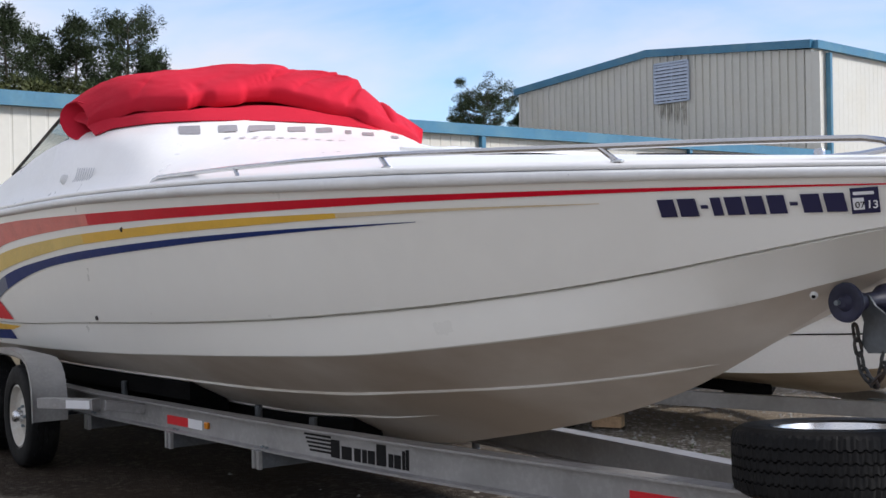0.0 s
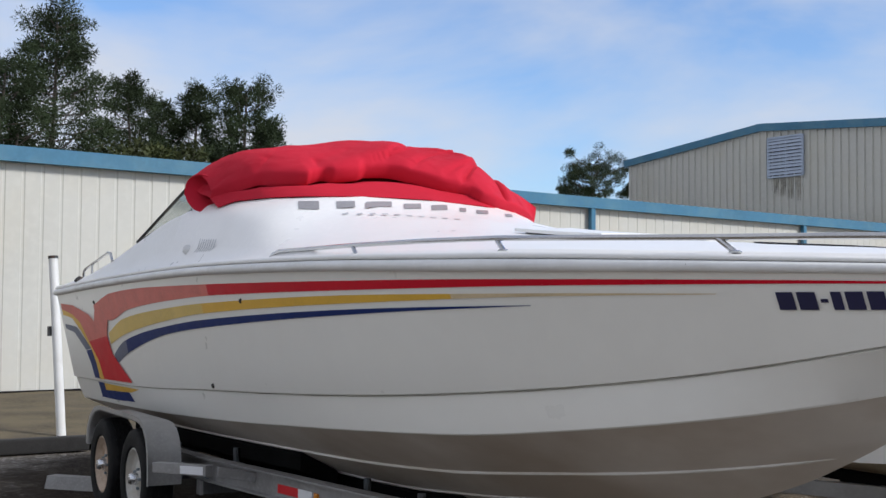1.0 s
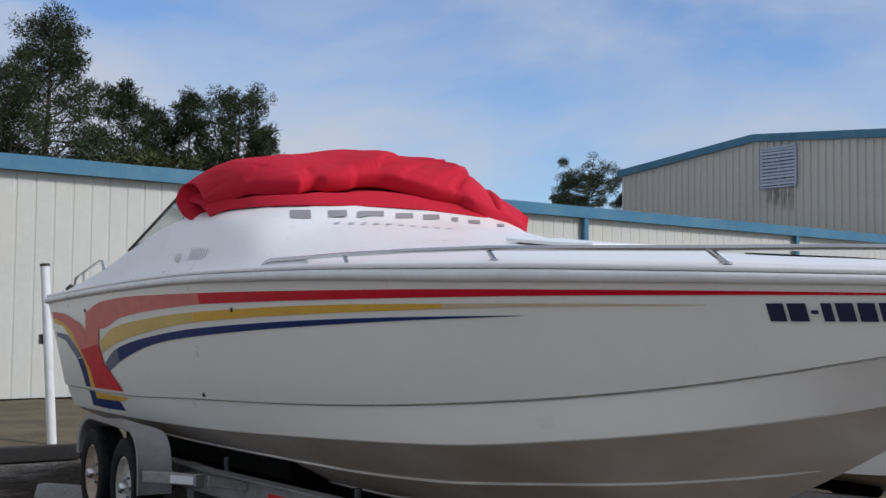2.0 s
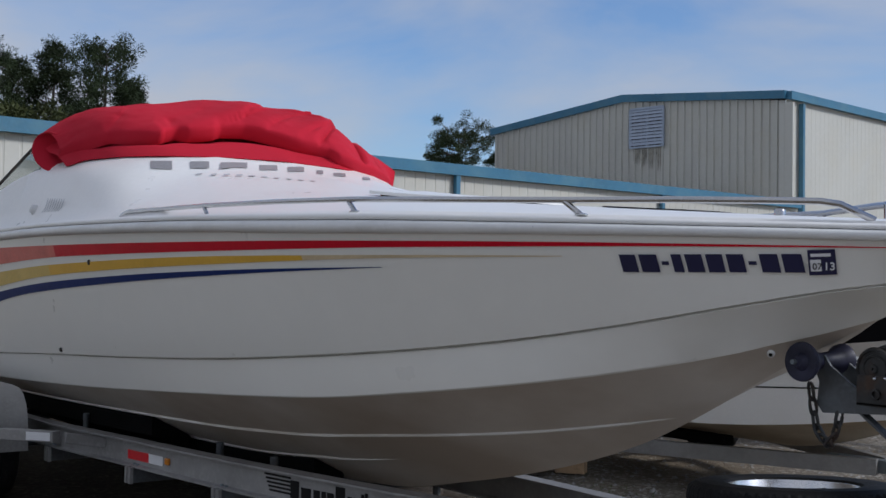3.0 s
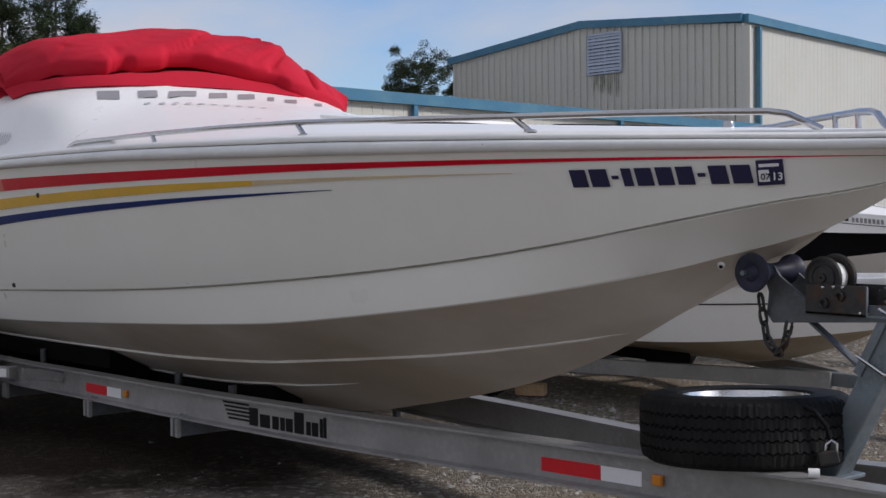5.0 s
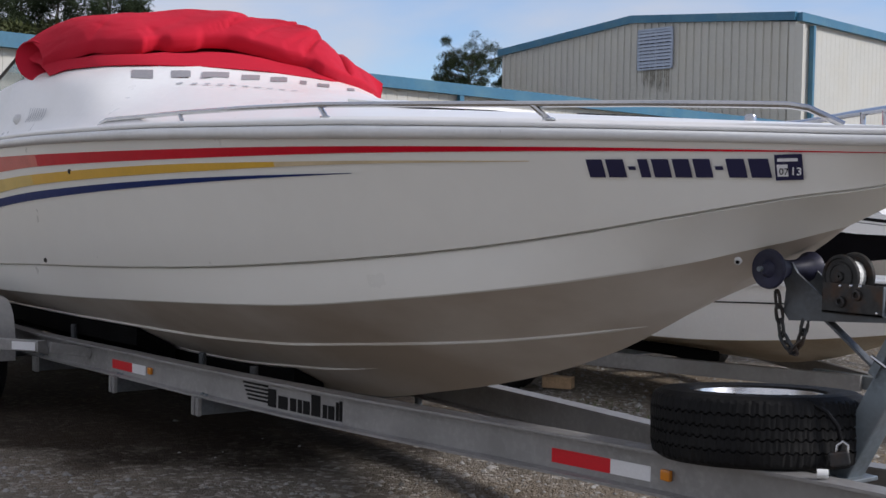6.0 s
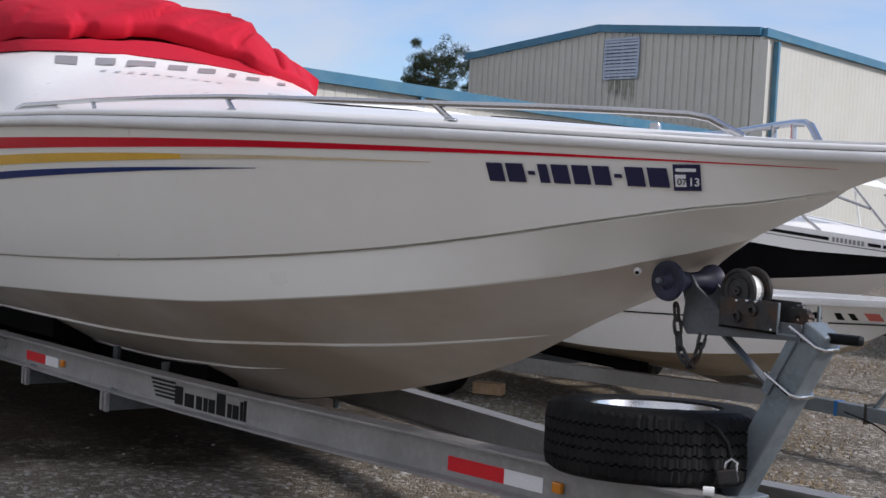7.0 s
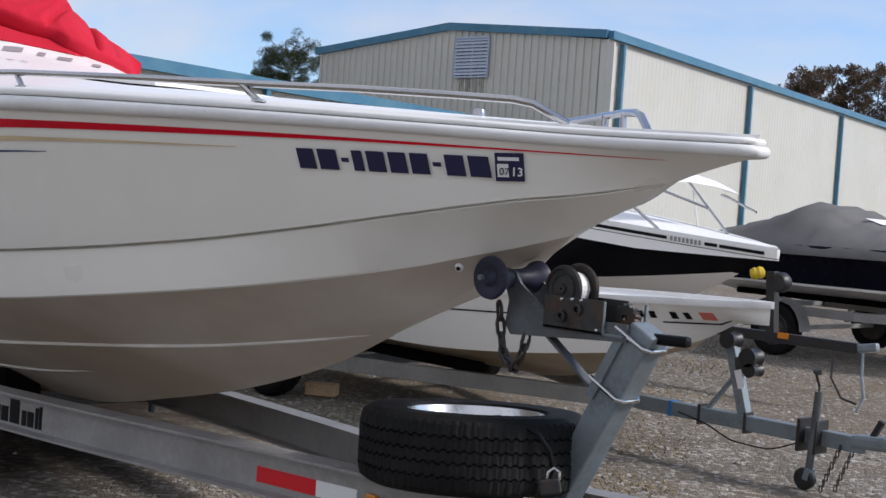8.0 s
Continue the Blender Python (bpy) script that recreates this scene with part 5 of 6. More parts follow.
# ---- spare wheel lying on the trailer ----
SP = Vector((-0.957, -0.105, 0.645))
TILT = Vector((-0.065, 0.042, 1)).normalized()
spare = thing("spare_wheel", SP - Vector((0, 0, 0.1)), "spare trailer tyre on a bright aluminium rim lying flat", "tyre")
bm = bmesh.new()
wheel_mesh_tyre(bm, SP, TILT, 0.362, 0.236, 300, every=5, notch=0.004)
part("tyre", bm, TYRE, spare, "black ribbed tread with small sipes", smooth=0.3)
bm = bmesh.new()
r = 0.206
lathe(bm, [(r - 0.004, -0.09), (r + 0.014, 0.090), (r + 0.012, 0.106), (r - 0.002, 0.107), (r - 0.010, 0.08), (r - 0.03, 0.0), (0.10, -0.02), (0.045, 0.0), (0.0, 0.0)], SP, TILT, 48)
part("rim", bm, CAST, spare, "bright cast aluminium rim", smooth=0.5)
lock = thing("cable_lock", SP + Vector((0.35, -0.08, -0.10)), "black locking cable with a small padlock round the tyre", "lock")
bm = bmesh.new()


def round_tyre(deg, r, z):
    return SP + Vector((r * math.cos(radians(deg)), r * math.sin(radians(deg)), z))


pts = [round_tyre(-40, 0.12, 0.04), round_tyre(-36, 0.19, 0.120), round_tyre(-30, 0.26, 0.134), round_tyre(-22, 0.33, 0.130), round_tyre(-16, 0.372, 0.104), round_tyre(-12, 0.394, 0.06), round_tyre(-10, 0.397, 0.01), round_tyre(-11, 0.397, -0.02)]
tube(bm, pts, 0.0075, 8)
part("cable", bm, BLACK_VINYL, lock, "", smooth=True)
c = round_tyre(-11, 0.398, -0.022)
u = Vector((0.80, 0.55, 0)).normalized()
bm = bmesh.new()
bar(bm, c - u * 0.030 + Vector((0, 0, -0.025)), c + u * 0.030 + Vector((0, 0, -0.012)), 0.026, 0.045, 0.006)
pl = part("padlock", bm, DARK_STEEL, lock, "dark padlock with a bright shackle")
bm = bmesh.new()
tube(bm, [c - u * 0.010, c - u * 0.008 + Vector((0, 0, 0.022)), c + u * 0.008 + Vector((0, 0, 0.036)), c + u * 0.024 + Vector((0, 0, 0.026)), c + u * 0.024 + Vector((0, 0, 0.0))], 0.005, 8)
part("shackle", bm, STAINLESS, pl, "", smooth=True)

# ---- trees ----
NEEDLE = material("pine_needles", (0.042, 0.060, 0.027), 0.8, vary=0.3, scale=0.6, fine=3.0, spec=0.2)
NEEDLE_OLIVE = material("olive_leaves", (0.075, 0.088, 0.032), 0.7, vary=0.35, scale=0.6, fine=3.0, spec=0.2)
BARK = material("pine_bark", (0.10, 0.082, 0.066), 0.9, vary=0.2, scale=4)
TWIG = material("brown_winter_twigs", (0.125, 0.085, 0.055), 0.9, vary=0.3, scale=0.4, fine=2.0)


def needle_clump(bm, c, r, rng, count, size, thin=0.16):
    """Short blades standing out of one tuft."""
    for _ in range(count):
        d = Vector((rng.gauss(0, 1), rng.gauss(0, 1), rng.gauss(0.15, 0.75)))
        d.normalize()
        p = c + d * r * rng.random() ** 0.55
        u = (d + Vector((rng.gauss(0, 0.4), rng.gauss(0, 0.4), rng.gauss(0.1, 0.4)))).normalized()
        w = u.orthogonal()
        w.rotate(Matrix.Rotation(rng.random() * 6.28, 3, u))
        L = size * rng.uniform(0.7, 1.5)
        W = L * thin * rng.uniform(0.7, 1.3)
        bm.faces.new([bm.verts.new(q) for q in (p - w * W, p + u * L, p + w * W)])


def pine(at, top, spread, seed, crown_from=0.45, density=1.0, leaf=NEEDLE, label="tall thin pine with a ragged dark green crown", flat=False):
    rng = random.Random(seed)
    at = Vector(at)
    H = (top - at.z) * 0.98
    t = thing("pine_tree", at, label, "tree", group="pines behind the yard")
    bm = bmesh.new()
    lean = Vector((rng.uniform(-0.03, 0.03), rng.uniform(-0.03, 0.03), 1))
    trunk_at = lambda h: at + lean * (H * h) + Vector((0.15 * math.sin(h * 5 + seed), 0.15 * math.cos(h * 4 + seed), 0)) * h
    pts = [trunk_at(h) for h in span(0, 0.97, 10)]
    rings = []
    for k, p in enumerate(pts):
        r = 0.19 * (1 - 0.85 * k / 10)
        rings.append([bm.verts.new(p + Vector((r * math.cos(a), r * math.sin(a), 0))) for a in [2 * math.pi * j / 8 for j in range(8)]])
    for a, b in zip(rings, rings[1:]):
        for j in range(8):
            bm.faces.new((a[j], a[(j + 1) % 8], b[(j + 1) % 8], b[j]))
    part("trunk", bm, BARK, t, "", smooth=True)
    crown = bmesh.new()
    n = int(27 * density)
    for k in range(n):
        f = ((k + rng.random()) / n) ** 1.05
        h = crown_from + (0.985 - crown_from) * f
        wide = (0.55 + 0.45 * math.sin(math.pi * min(1, 0.15 + f * 0.7))) if flat else (0.70 + 0.30 * math.sin(math.pi * min(1, f * 1.6))) * (1 - f ** 2.8 * 0.62)
        reach = 1.22 * spread * wide * rng.uniform(0.5, 1.08)
        ang = k * 2.399 + rng.uniform(-0.5, 0.5)
        p0 = trunk_at(h)
        d = Vector((math.cos(ang), math.sin(ang), rng.uniform(-0.12, 0.22) + 0.42 * f))
        p1 = p0 + d * reach
        limb = bmesh.new()
        mid = (p0 + p1) / 2 + Vector((0, 0, -0.08 * reach))
        tube(limb, [p0, mid, p1], 0.022 + 0.018 * (1 - f), 5)
        part("limb", limb, BARK, t)
        for q in (0.5, 0.74, 0.90, 1.0, 1.08):
            if rng.random() < (0.35 if q < 0.6 else 0.85):
                side = Vector((-d.y, d.x, 0)) * rng.gauss(0, 0.30) * reach
                c = p0 + (p1 - p0) * q + side + Vector((0, 0, rng.gauss(0.05, 0.13) * reach))
                needle_clump(crown, c, rng.uniform(0.24, 0.42) * (0.6 + spread / 4), rng, 190, 0.10, 0.13)
    needle_clump(crown, trunk_at(0.97), 0.45, rng, 260, 0.10, 0.13)
    part("crown", crown, leaf, t, "", kind="stuff")
    return t


pine((-43.3, 5.5, 0), 12.3, 2.3, 3, 0.40, 2.4)
pine((-48.5, 9.6, 0), 10.95, 1.75, 5, 0.45, 1.8)
pine((-49.5, 11.3, 0), 10.3, 1.4, 14, 0.5, 1.3)
pine((-49.7, 12.7, 0), 11.1, 1.6, 8, 0.45, 1.7)
pine((-47.2, 14.2, 0), 11.0, 2.0, 9, 0.45, 1.9)
pine((-46.7, 15.3, 0), 9.4, 1.3, 12, 0.5, 1.3)
pine((-41.7, 3.4, 0), 10.0, 2.2, 21, 0.35, 2.0)
pine((-42.5, 0.6, 0), 11.2, 2.2, 22, 0.35, 2.0)
pine((-61.7, 43.6, 0), 11.0, 1.75, 31, 0.80, 1.25, flat=True, label="lone pine with a flat spreading crown behind the warehouse")
pine((-60.0, 45.4, 0), 9.7, 1.5, 32, 0.5, 1.0)
pine((-67.9, 45.1, 0), 10.1, 0.9, 33, 0.6)


def bush(at, w, h, seed, leaf, label, name="bush", clumps=34):
    rng = random.Random(seed)
    at = Vector(at)
    t = thing(name, at, label, "tree")
    bm = bmesh.new()
    for k in range(5):
        a = k * 1.257 + rng.random()
        tube(bm, [at, at + Vector((0.3 * w * math.cos(a), 0.3 * w * math.sin(a), h * 0.45)), at + Vector((0.55 * w * math.cos(a), 0.55 * w * math.sin(a), h * rng.uniform(0.75, 0.95)))], 0.05, 5)
    part("trunk", bm, BARK, t)
    bm = bmesh.new()
    for _ in range(int(clumps * w)):
        a, q = rng.random() * 6.28, rng.random() ** 0.5
        z = h * rng.uniform(0.35, 1.0)
        r = w * q * math.sqrt(max(0.05, 1 - (z / h - 0.5) ** 2 * 2.6))
        needle_clump(bm, at + Vector((r * math.cos(a), r * math.sin(a), z)), 0.42, rng, 110, 0.14, 0.26)
    part("crown", bm, leaf, t, "", kind="stuff")
    return t


for k, (x, y, w, h) in enumerate(((-44, 8.0, 1.5, 7.4), (-45, 10.5, 1.5, 7.7), (-46, 13, 1.3, 8.0), (-42, 3.5, 1.6, 7.9), (-43, 1.2, 1.6, 8.6), (-58.5, 44.5, 1.4, 8.9))):
    bush((x, y, 0), w, h, 50 + k, NEEDLE_OLIVE if k in (0, 1) else NEEDLE, "dense green undergrowth tree behind the building", "shrub_tree")
for k, (x, y, w, h) in enumerate(((-56, 91, 2.4, 13.9), (-53.0, 92, 3.2, 15.6), (-49.5, 94.5, 3.4, 15.9), (-45, 97, 3.5, 15.0), (-40, 99, 3.5, 15.5))):
    bush((x, y, 0), w, h, 70 + k, TWIG, "bare brown winter tree beyond the warehouse", "bare_tree", 100)

# ---- neighbouring boats on their trailers ----
NAVY_GEL = material("black_gelcoat", (0.004, 0.004, 0.006), 0.2, vary=0.1, spec=0.12)
DARK_NAVY = material("dark_navy_gelcoat", (0.005, 0.006, 0.014), 0.25, vary=0.1, spec=0.12)
GREY_CANVAS = material("grey_canvas", (0.155, 0.152, 0.148), 0.9, vary=0.12, scale=2, fine=90, bump=0.2, bump_scale=200, spec=0.2)
BEIGE_LOW = material("weathered_beige_bottom", (0.52, 0.44, 0.32), 0.6, vary=0.08, stain=(0.30, 0.21, 0.12), stain_amount=0.6, stain_scale=2.0)
WHITE_HULL = material("chalky_white_gelcoat", (0.90, 0.89, 0.87), 0.4, vary=0.02, stain=(0.66, 0.64, 0.58), stain_amount=0.12, stain_scale=3)
BLACK_STEEL = material("black_painted_steel", (0.012, 0.012, 0.013), 0.45, vary=0.15)
YELLOW_FLOAT = material("yellow_plastic", (0.60, 0.42, 0.02), 0.4, vary=0.05)
BLUE_TAPE = material("blue_tape", (0.02, 0.15, 0.40), 0.5, vary=0.05)


class Lines:
    """Lines of a small hull; d is the distance aft of the stem head."""

    def __init__(self, bow, length, half, rake, depth, chine_up, keel_drop, rise=0.0):
        self.bow, self.length, self.half, self.rake = Vector(bow), length, half, rake
        self.depth, self.chine_up, self.keel_drop, self.rise = depth, chine_up, keel_drop, rise

    def section(self, d):
        f = min(1, d / (self.length * 0.55))
        b = self.half * (1 - (1 - f) ** 2.1) ** 0.9 if f < 1 else self.half
        zs = -self.rise * min(1, d / self.length)
        g = min(1, max(0, (d - 0.02) / self.rake))
        zk = -self.depth * (1 - (1 - g) ** 1.7)
        q = min(1, max(0, (d - self.rake * 0.25) / (self.length * 0.42)))
        bc = 0.86 * self.half * (1 - (1 - q) ** 2.2) ** 0.9
        zc = max(zk, -self.depth + self.chine_up * (1 + 1.1 * (1 - q) ** 2)) if q > 0 else zk
        if q <= 0:
            bc = 0.0
        return b, zs, bc, zc, zk

    def at(self, d, y, z):
        return self.bow + Vector((-d, y, z))


def small_boat(name, label, lines, side_mat, low_mat, deck_mat, crown=0.03, rail_mat=None):
    L = lines
    t = thing(name, L.at(L.length / 2, 0, -L.depth), label, "boat")
    ds = span(0.0, 0.9, 18) + span(1.0, L.length, 22)
    for nm, mat, rng_ in (("hull", side_mat, (0, 1)), ("bottom", low_mat, (1, 2))):
        bm = bmesh.new()
        for s in (-1, 1):
            rows = []
            for d in ds:
                b, zs, bc, zc, zk = L.section(d)
                if rng_[0] == 0:
                    rows.append([L.at(d, s * (bc + (b - bc) * q), zc + (zs - zc) * q) for q in (0, 0.3, 0.6, 0.85, 1.0)])
                else:
                    rows.append([L.at(d, s * bc * q, zk + (zc - zk) * q) for q in (0, 0.35, 0.7, 1.0)])
            grid(bm, rows)
        if rng_[0] == 0:
            b, zs, bc, zc, zk = L.section(L.length)
            bm.faces.new([bm.verts.new(L.at(L.length, y, z)) for y, z in ((0, zk), (bc, zc), (b, zs), (-b, zs), (-bc, zc))])
        part(nm, bm, mat, t, "", smooth=0.4)
    bm = bmesh.new()
    for s in (-1, 1):
        rows = []
        for d in ds:
            b, zs, *_ = L.section(d)
            rows.append([L.at(d, s * b * q, zs + 0.02 + crown * (1 - q * q)) for q in (0, 0.5, 0.85, 1.0)])
        grid(bm, rows)
    part("deck", bm, deck_mat, t, "", smooth=0.6)
    for s in (-1, 1):
        bm = bmesh.new()
        sweep(bm, [L.at(d, s * L.section(d)[0], L.section(d)[1] + 0.015) for d in ds], [(-0.02, -0.02), (0.02, -0.02), (0.024, 0.0), (0.02, 0.02), (-0.02, 0.02)])
        part("rub_rail", bm, rail_mat or RUBBER_WHITE, t, "", smooth=0.8)
    return t


def side_strip(t, L, d0, d1, h0, h1, mat, name, label="", off=0.008, n=20):
    """A band along the starboard side between two depths (metres) below the sheer."""
    bm = bmesh.new()
    rows = []
    for d in span(d0, d1, n):
        b, zs, bc, zc, zk = L.section(d)
        drop = max(zs - zc, 0.02)
        row = []
        for h in (h0, (h0 + h1) / 2, h1):
            q = max(0.0, 1 - h / drop)
            row.append(L.at(d + off * 0.3, -(bc + (b - bc) * q) - off, zc + drop * q))
        rows.append(row)
    grid(bm, rows)
    return part(name, bm, mat, t, label)


def frame_trailer(name, label, L, mat, tongue_z, tongue_len, rim, wheel_d, wheel_r=0.30, half=0.85, rail_mat=None):
    """A plain tube trailer: tongue, side rails, crossbars, axle, two wheels, bunks, winch post."""
    c = L.bow
    t = thing(name, (c.x - L.length / 2, c.y, 0), label, "trailer")
    x0 = c.x + tongue_len
    bm = bmesh.new()
    bar(bm, (x0, c.y, tongue_z), (c.x - 1.35, c.y, tongue_z), 0.07, 0.085, 0.006)
    part("tongue", bm, mat, t)
    for s in (-1, 1):
        bm = bmesh.new()
        sweep(bm, [(c.x - 0.95, c.y + s * 0.06, tongue_z), (c.x - 2.9, c.y + s * half, tongue_z), (c.x - L.length + 0.3, c.y + s * half, tongue_z)], [(-0.03, -0.05), (0.03, -0.05), (0.03, 0.05), (-0.03, 0.05)])
        part("side_rail", bm, rail_mat or mat, t)
        bm = bmesh.new()
        z = c.z - L.depth + 0.06
        bar(bm, (c.x - 1.9, c.y + s * 0.35, z - 0.03), (c.x - L.length + 0.2, c.y + s * 0.35, z - 0.03), 0.09, 0.07, 0.01)
        part("bunk", bm, CARPET, t)
        wheel(t, (c.x - wheel_d, c.y + s * (half + 0.16), wheel_r), (0, s, 0), wheel_r, 0.16, rim)
        bm = bmesh.new()
        rows = []
        for a in [math.pi * k / 10 for k in range(11)]:
            p = Vector((c.x - wheel_d + (wheel_r + 0.06) * math.cos(a), c.y + s * (half + 0.16), wheel_r + (wheel_r + 0.06) * math.sin(a)))
            rows.append([p + Vector((0, -0.11, 0)), p + Vector((0, 0.11, 0))])
        grid(bm, rows)
        thicken(bm, 0.006)
        part("fender", bm, mat, t, "", smooth=0.6)
    for d in (2.9, L.length - 0.6):
        bm = bmesh.new()
        bar(bm, (c.x - d, c.y - half, tongue_z), (c.x - d, c.y + half, tongue_z), 0.06, 0.07, 0.004)
        part("crossbar", bm, mat, t)
        bm = bmesh.new()
        z = c.z - L.depth + 0.02
        bar(bm, (c.x - d, c.y - 0.4, tongue_z), (c.x - d, c.y - 0.4, z), 0.04, 0.04)
        part("bunk_bracket", bm, mat, t)
        bm = bmesh.new()
        bar(bm, (c.x - d, c.y + 0.4, tongue_z), (c.x - d, c.y + 0.4, z), 0.04, 0.04)
        part("bunk_bracket", bm, mat, t)
    bm = bmesh.new()
    bar(bm, (c.x - wheel_d, c.y - half - 0.1, wheel_r), (c.x - wheel_d, c.y + half + 0.1, wheel_r), 0.05, 0.05)
    part("axle", bm, mat, t)
    return t


# white skiff
SKIFF = Lines((-1.98, 3.25, 0.950), 4.6, 0.80, 1.7, 0.62, 0.16, 0.0, 0.20)
skiff = small_boat("white_skiff", "small white fibreglass skiff with a beige bottom", SKIFF, WHITE_HULL, BEIGE_LOW, WHITE_HULL, crown=-0.12)
side_strip(skiff, SKIFF, 0.06, 4.5, 0.108, 0.117, BLACK_VINYL, "pinstripe", "thin black line along the side")
for k, (d, w) in enumerate(((0.78, 0.05), (0.72, 0.05), (0.61, 0.05), (0.55, 0.05), (0.49, 0.05), (0.43, 0.05), (0.33, 0.05), (0.27, 0.05))):
    side_strip(skiff, SKIFF, d + 0.16, d + 0.16 - w * 0.6, 0.050, 0.090, BLACK_VINYL, "mark_bar", n=2)
side_strip(skiff, SKIFF, 0.35, 0.28, 0.045, 0.090, STRIPE_PINK, "sticker", "faded orange registration sticker", n=2)
skiff_trailer = frame_trailer("skiff_trailer", "light galvanised single-axle trailer under the white skiff", SKIFF, GALV, 0.285, 0.62, RIM_RUST, 3.3, rail_mat=ALU)
for a, b, w, h, nm in (((-2.09, 3.25, 0.31), (-2.215, 3.25, 0.73), 0.06, 0.06, "winch_post"), ((-2.36, 3.25, 0.30), (-2.16, 3.25, 0.56), 0.035, 0.02, "post_brace")):
    bm = bmesh.new()
    bar(bm, a, b, w, h, 0.004, up=(1, 0, 0.2))
    part(nm, bm, GALV, skiff_trailer)
for x, z, r in ((-2.20, 0.745, 0.05), (-2.06, 0.66, 0.055), (-2.04, 0.59, 0.04)):
    bm = bmesh.new()
    lathe(bm, [(0, -0.05), (r, -0.05), (r * 0.8, -0.02), (r * 0.8, 0.02), (r, 0.05), (0, 0.05)], (x, 3.22, z), (0, 1, 0), 16)
    part("bow_roller", bm, BLACK_STEEL, skiff_trailer, "", smooth=0.5)
bm = bmesh.new()
bar(bm, (-2.16, 3.25, 0.60), (-2.03, 3.25, 0.63), 0.08, 0.10, 0.01)
part("winch", bm, DARK_STEEL, skiff_trailer)
bm = bmesh.new()
bar(bm, (-2.10, 3.205, 0.48), (-2.135, 3.205, 0.58), 0.004, 0.045, up=(1, 0, 0.2))
part("post_label", bm, WHITE_TAPE, skiff_trailer)
bm = bmesh.new()
bar(bm, (-2.60, 3.25, 0.285), (-2.575, 3.25, 0.285), 0.076, 0.091)
part("blue_tape_band", bm, BLUE_TAPE, skiff_trailer, "band of blue tape")
for x in (-2.38, -2.07):
    bm = bmesh.new()
    bar(bm, (x - 0.008, 3.25, 0.285), (x + 0.008, 3.25, 0.285), 0.082, 0.12)
    part("u_bolt", bm, DARK_STEEL, skiff_trailer)
# tongue jack with caster and crank
bm = bmesh.new()
tube(bm, [(-1.625, 3.17, 0.10), (-1.60, 3.17, 0.54)], 0.021, 12)
jack = part("tongue_jack", bm, GALV_DULL_SHADED, skiff_trailer, "tongue jack with a caster wheel and crank", smooth=0.6)
bm = bmesh.new()
lathe(bm, [(0, -0.025), (0.05, -0.025), (0.06, -0.015), (0.06, 0.015), (0.05, 0.025), (0, 0.025)], (-1.645, 3.17, 0.061), (0, 1, 0), 20)
part("caster_wheel", bm, BLACK_STEEL, jack, "", smooth=0.5)
bm = bmesh.new()
bar(bm, (-1.63, 3.17, 0.06), (-1.615, 3.17, 0.12), 0.07, 0.03)
part("caster_fork", bm, GALV, jack)
bm = bmesh.new()
tube(bm, [(-1.60, 3.17, 0.53), (-1.60, 3.17, 0.57), (-1.605, 3.13, 0.645), (-1.595, 3.10, 0.65)], 0.008, 8)
tube(bm, [(-1.60, 3.115, 0.65), (-1.545, 3.06, 0.655)], 0.014, 8)
part("crank", bm, DARK_STEEL, jack, "", smooth=0.6)
for x in (-1.70, -1.60):
    bm = bmesh.new()
    bar(bm, (x, 3.22, 0.20), (x, 3.22, 0.38), 0.02, 0.13, 0.004, up=(0, 1, 0))
    part("jack_bracket", bm, BLACK_STEEL, jack)
bm = bmesh.new()
bar(bm, (-1.42, 3.25, 0.30), (-1.20, 3.25, 0.315), 0.09, 0.075, 0.02)
coup = part("coupler", bm, GALV, skiff_trailer, "pressed steel ball coupler")
bm = bmesh.new()
bar(bm, (-1.32, 3.25, 0.33), (-1.27, 3.25, 0.43), 0.03, 0.03, 0.005, up=(0, 1, 0))
part("latch", bm, BLACK_STEEL, coup)
for k, y in enumerate((3.20, 3.30)):
    for j in range(8):
        a = Vector((-1.47 - 0.008 * j + 0.03 * k, y - 0.01 * j, 0.255 - j * 0.032))
        bm = bmesh.new()
        pts = [a + Vector((0.009 * math.cos(q) * (j % 2), 0.009 * math.cos(q) * (1 - j % 2), 0.02 * math.sin(q))) for q in [2 * math.pi * i / 10 for i in range(11)]]
        tube(bm, pts, 0.004, 5)
        part("chain_link", bm, DARK_STEEL, skiff_trailer)
wire = thing("trailer_wire", (-2.1, 3.2, 0.2), "thin black trailer light wire sagging below the tongue", "cable")
bm = bmesh.new()
wire_y = curve([(-2.52, 3.21), (-2.3, 3.17), (-1.9, 3.15), (-1.69, 3.20)])
wire_z = curve([(-2.52, 0.275), (-2.32, 0.25), (-2.08, 0.182), (-1.90, 0.178), (-1.69, 0.25)])
tube(bm, [(x, wire_y(x), wire_z(x)) for x in span(-2.52, -1.69, 30)], 0.0045, 6)
part("wire", bm, BLACK_VINYL, wire)

# black-hulled runabout
RUN = Lines((-3.82, 6.3, 1.215), 6.2, 1.12, 1.5, 0.62, 0.20, 0.0, -0.68)
runabout = small_boat("runabout", "white and black fibreglass runabout with a folded sun top", RUN, NAVY_GEL, WHITE_HULL, WHITE_HULL)


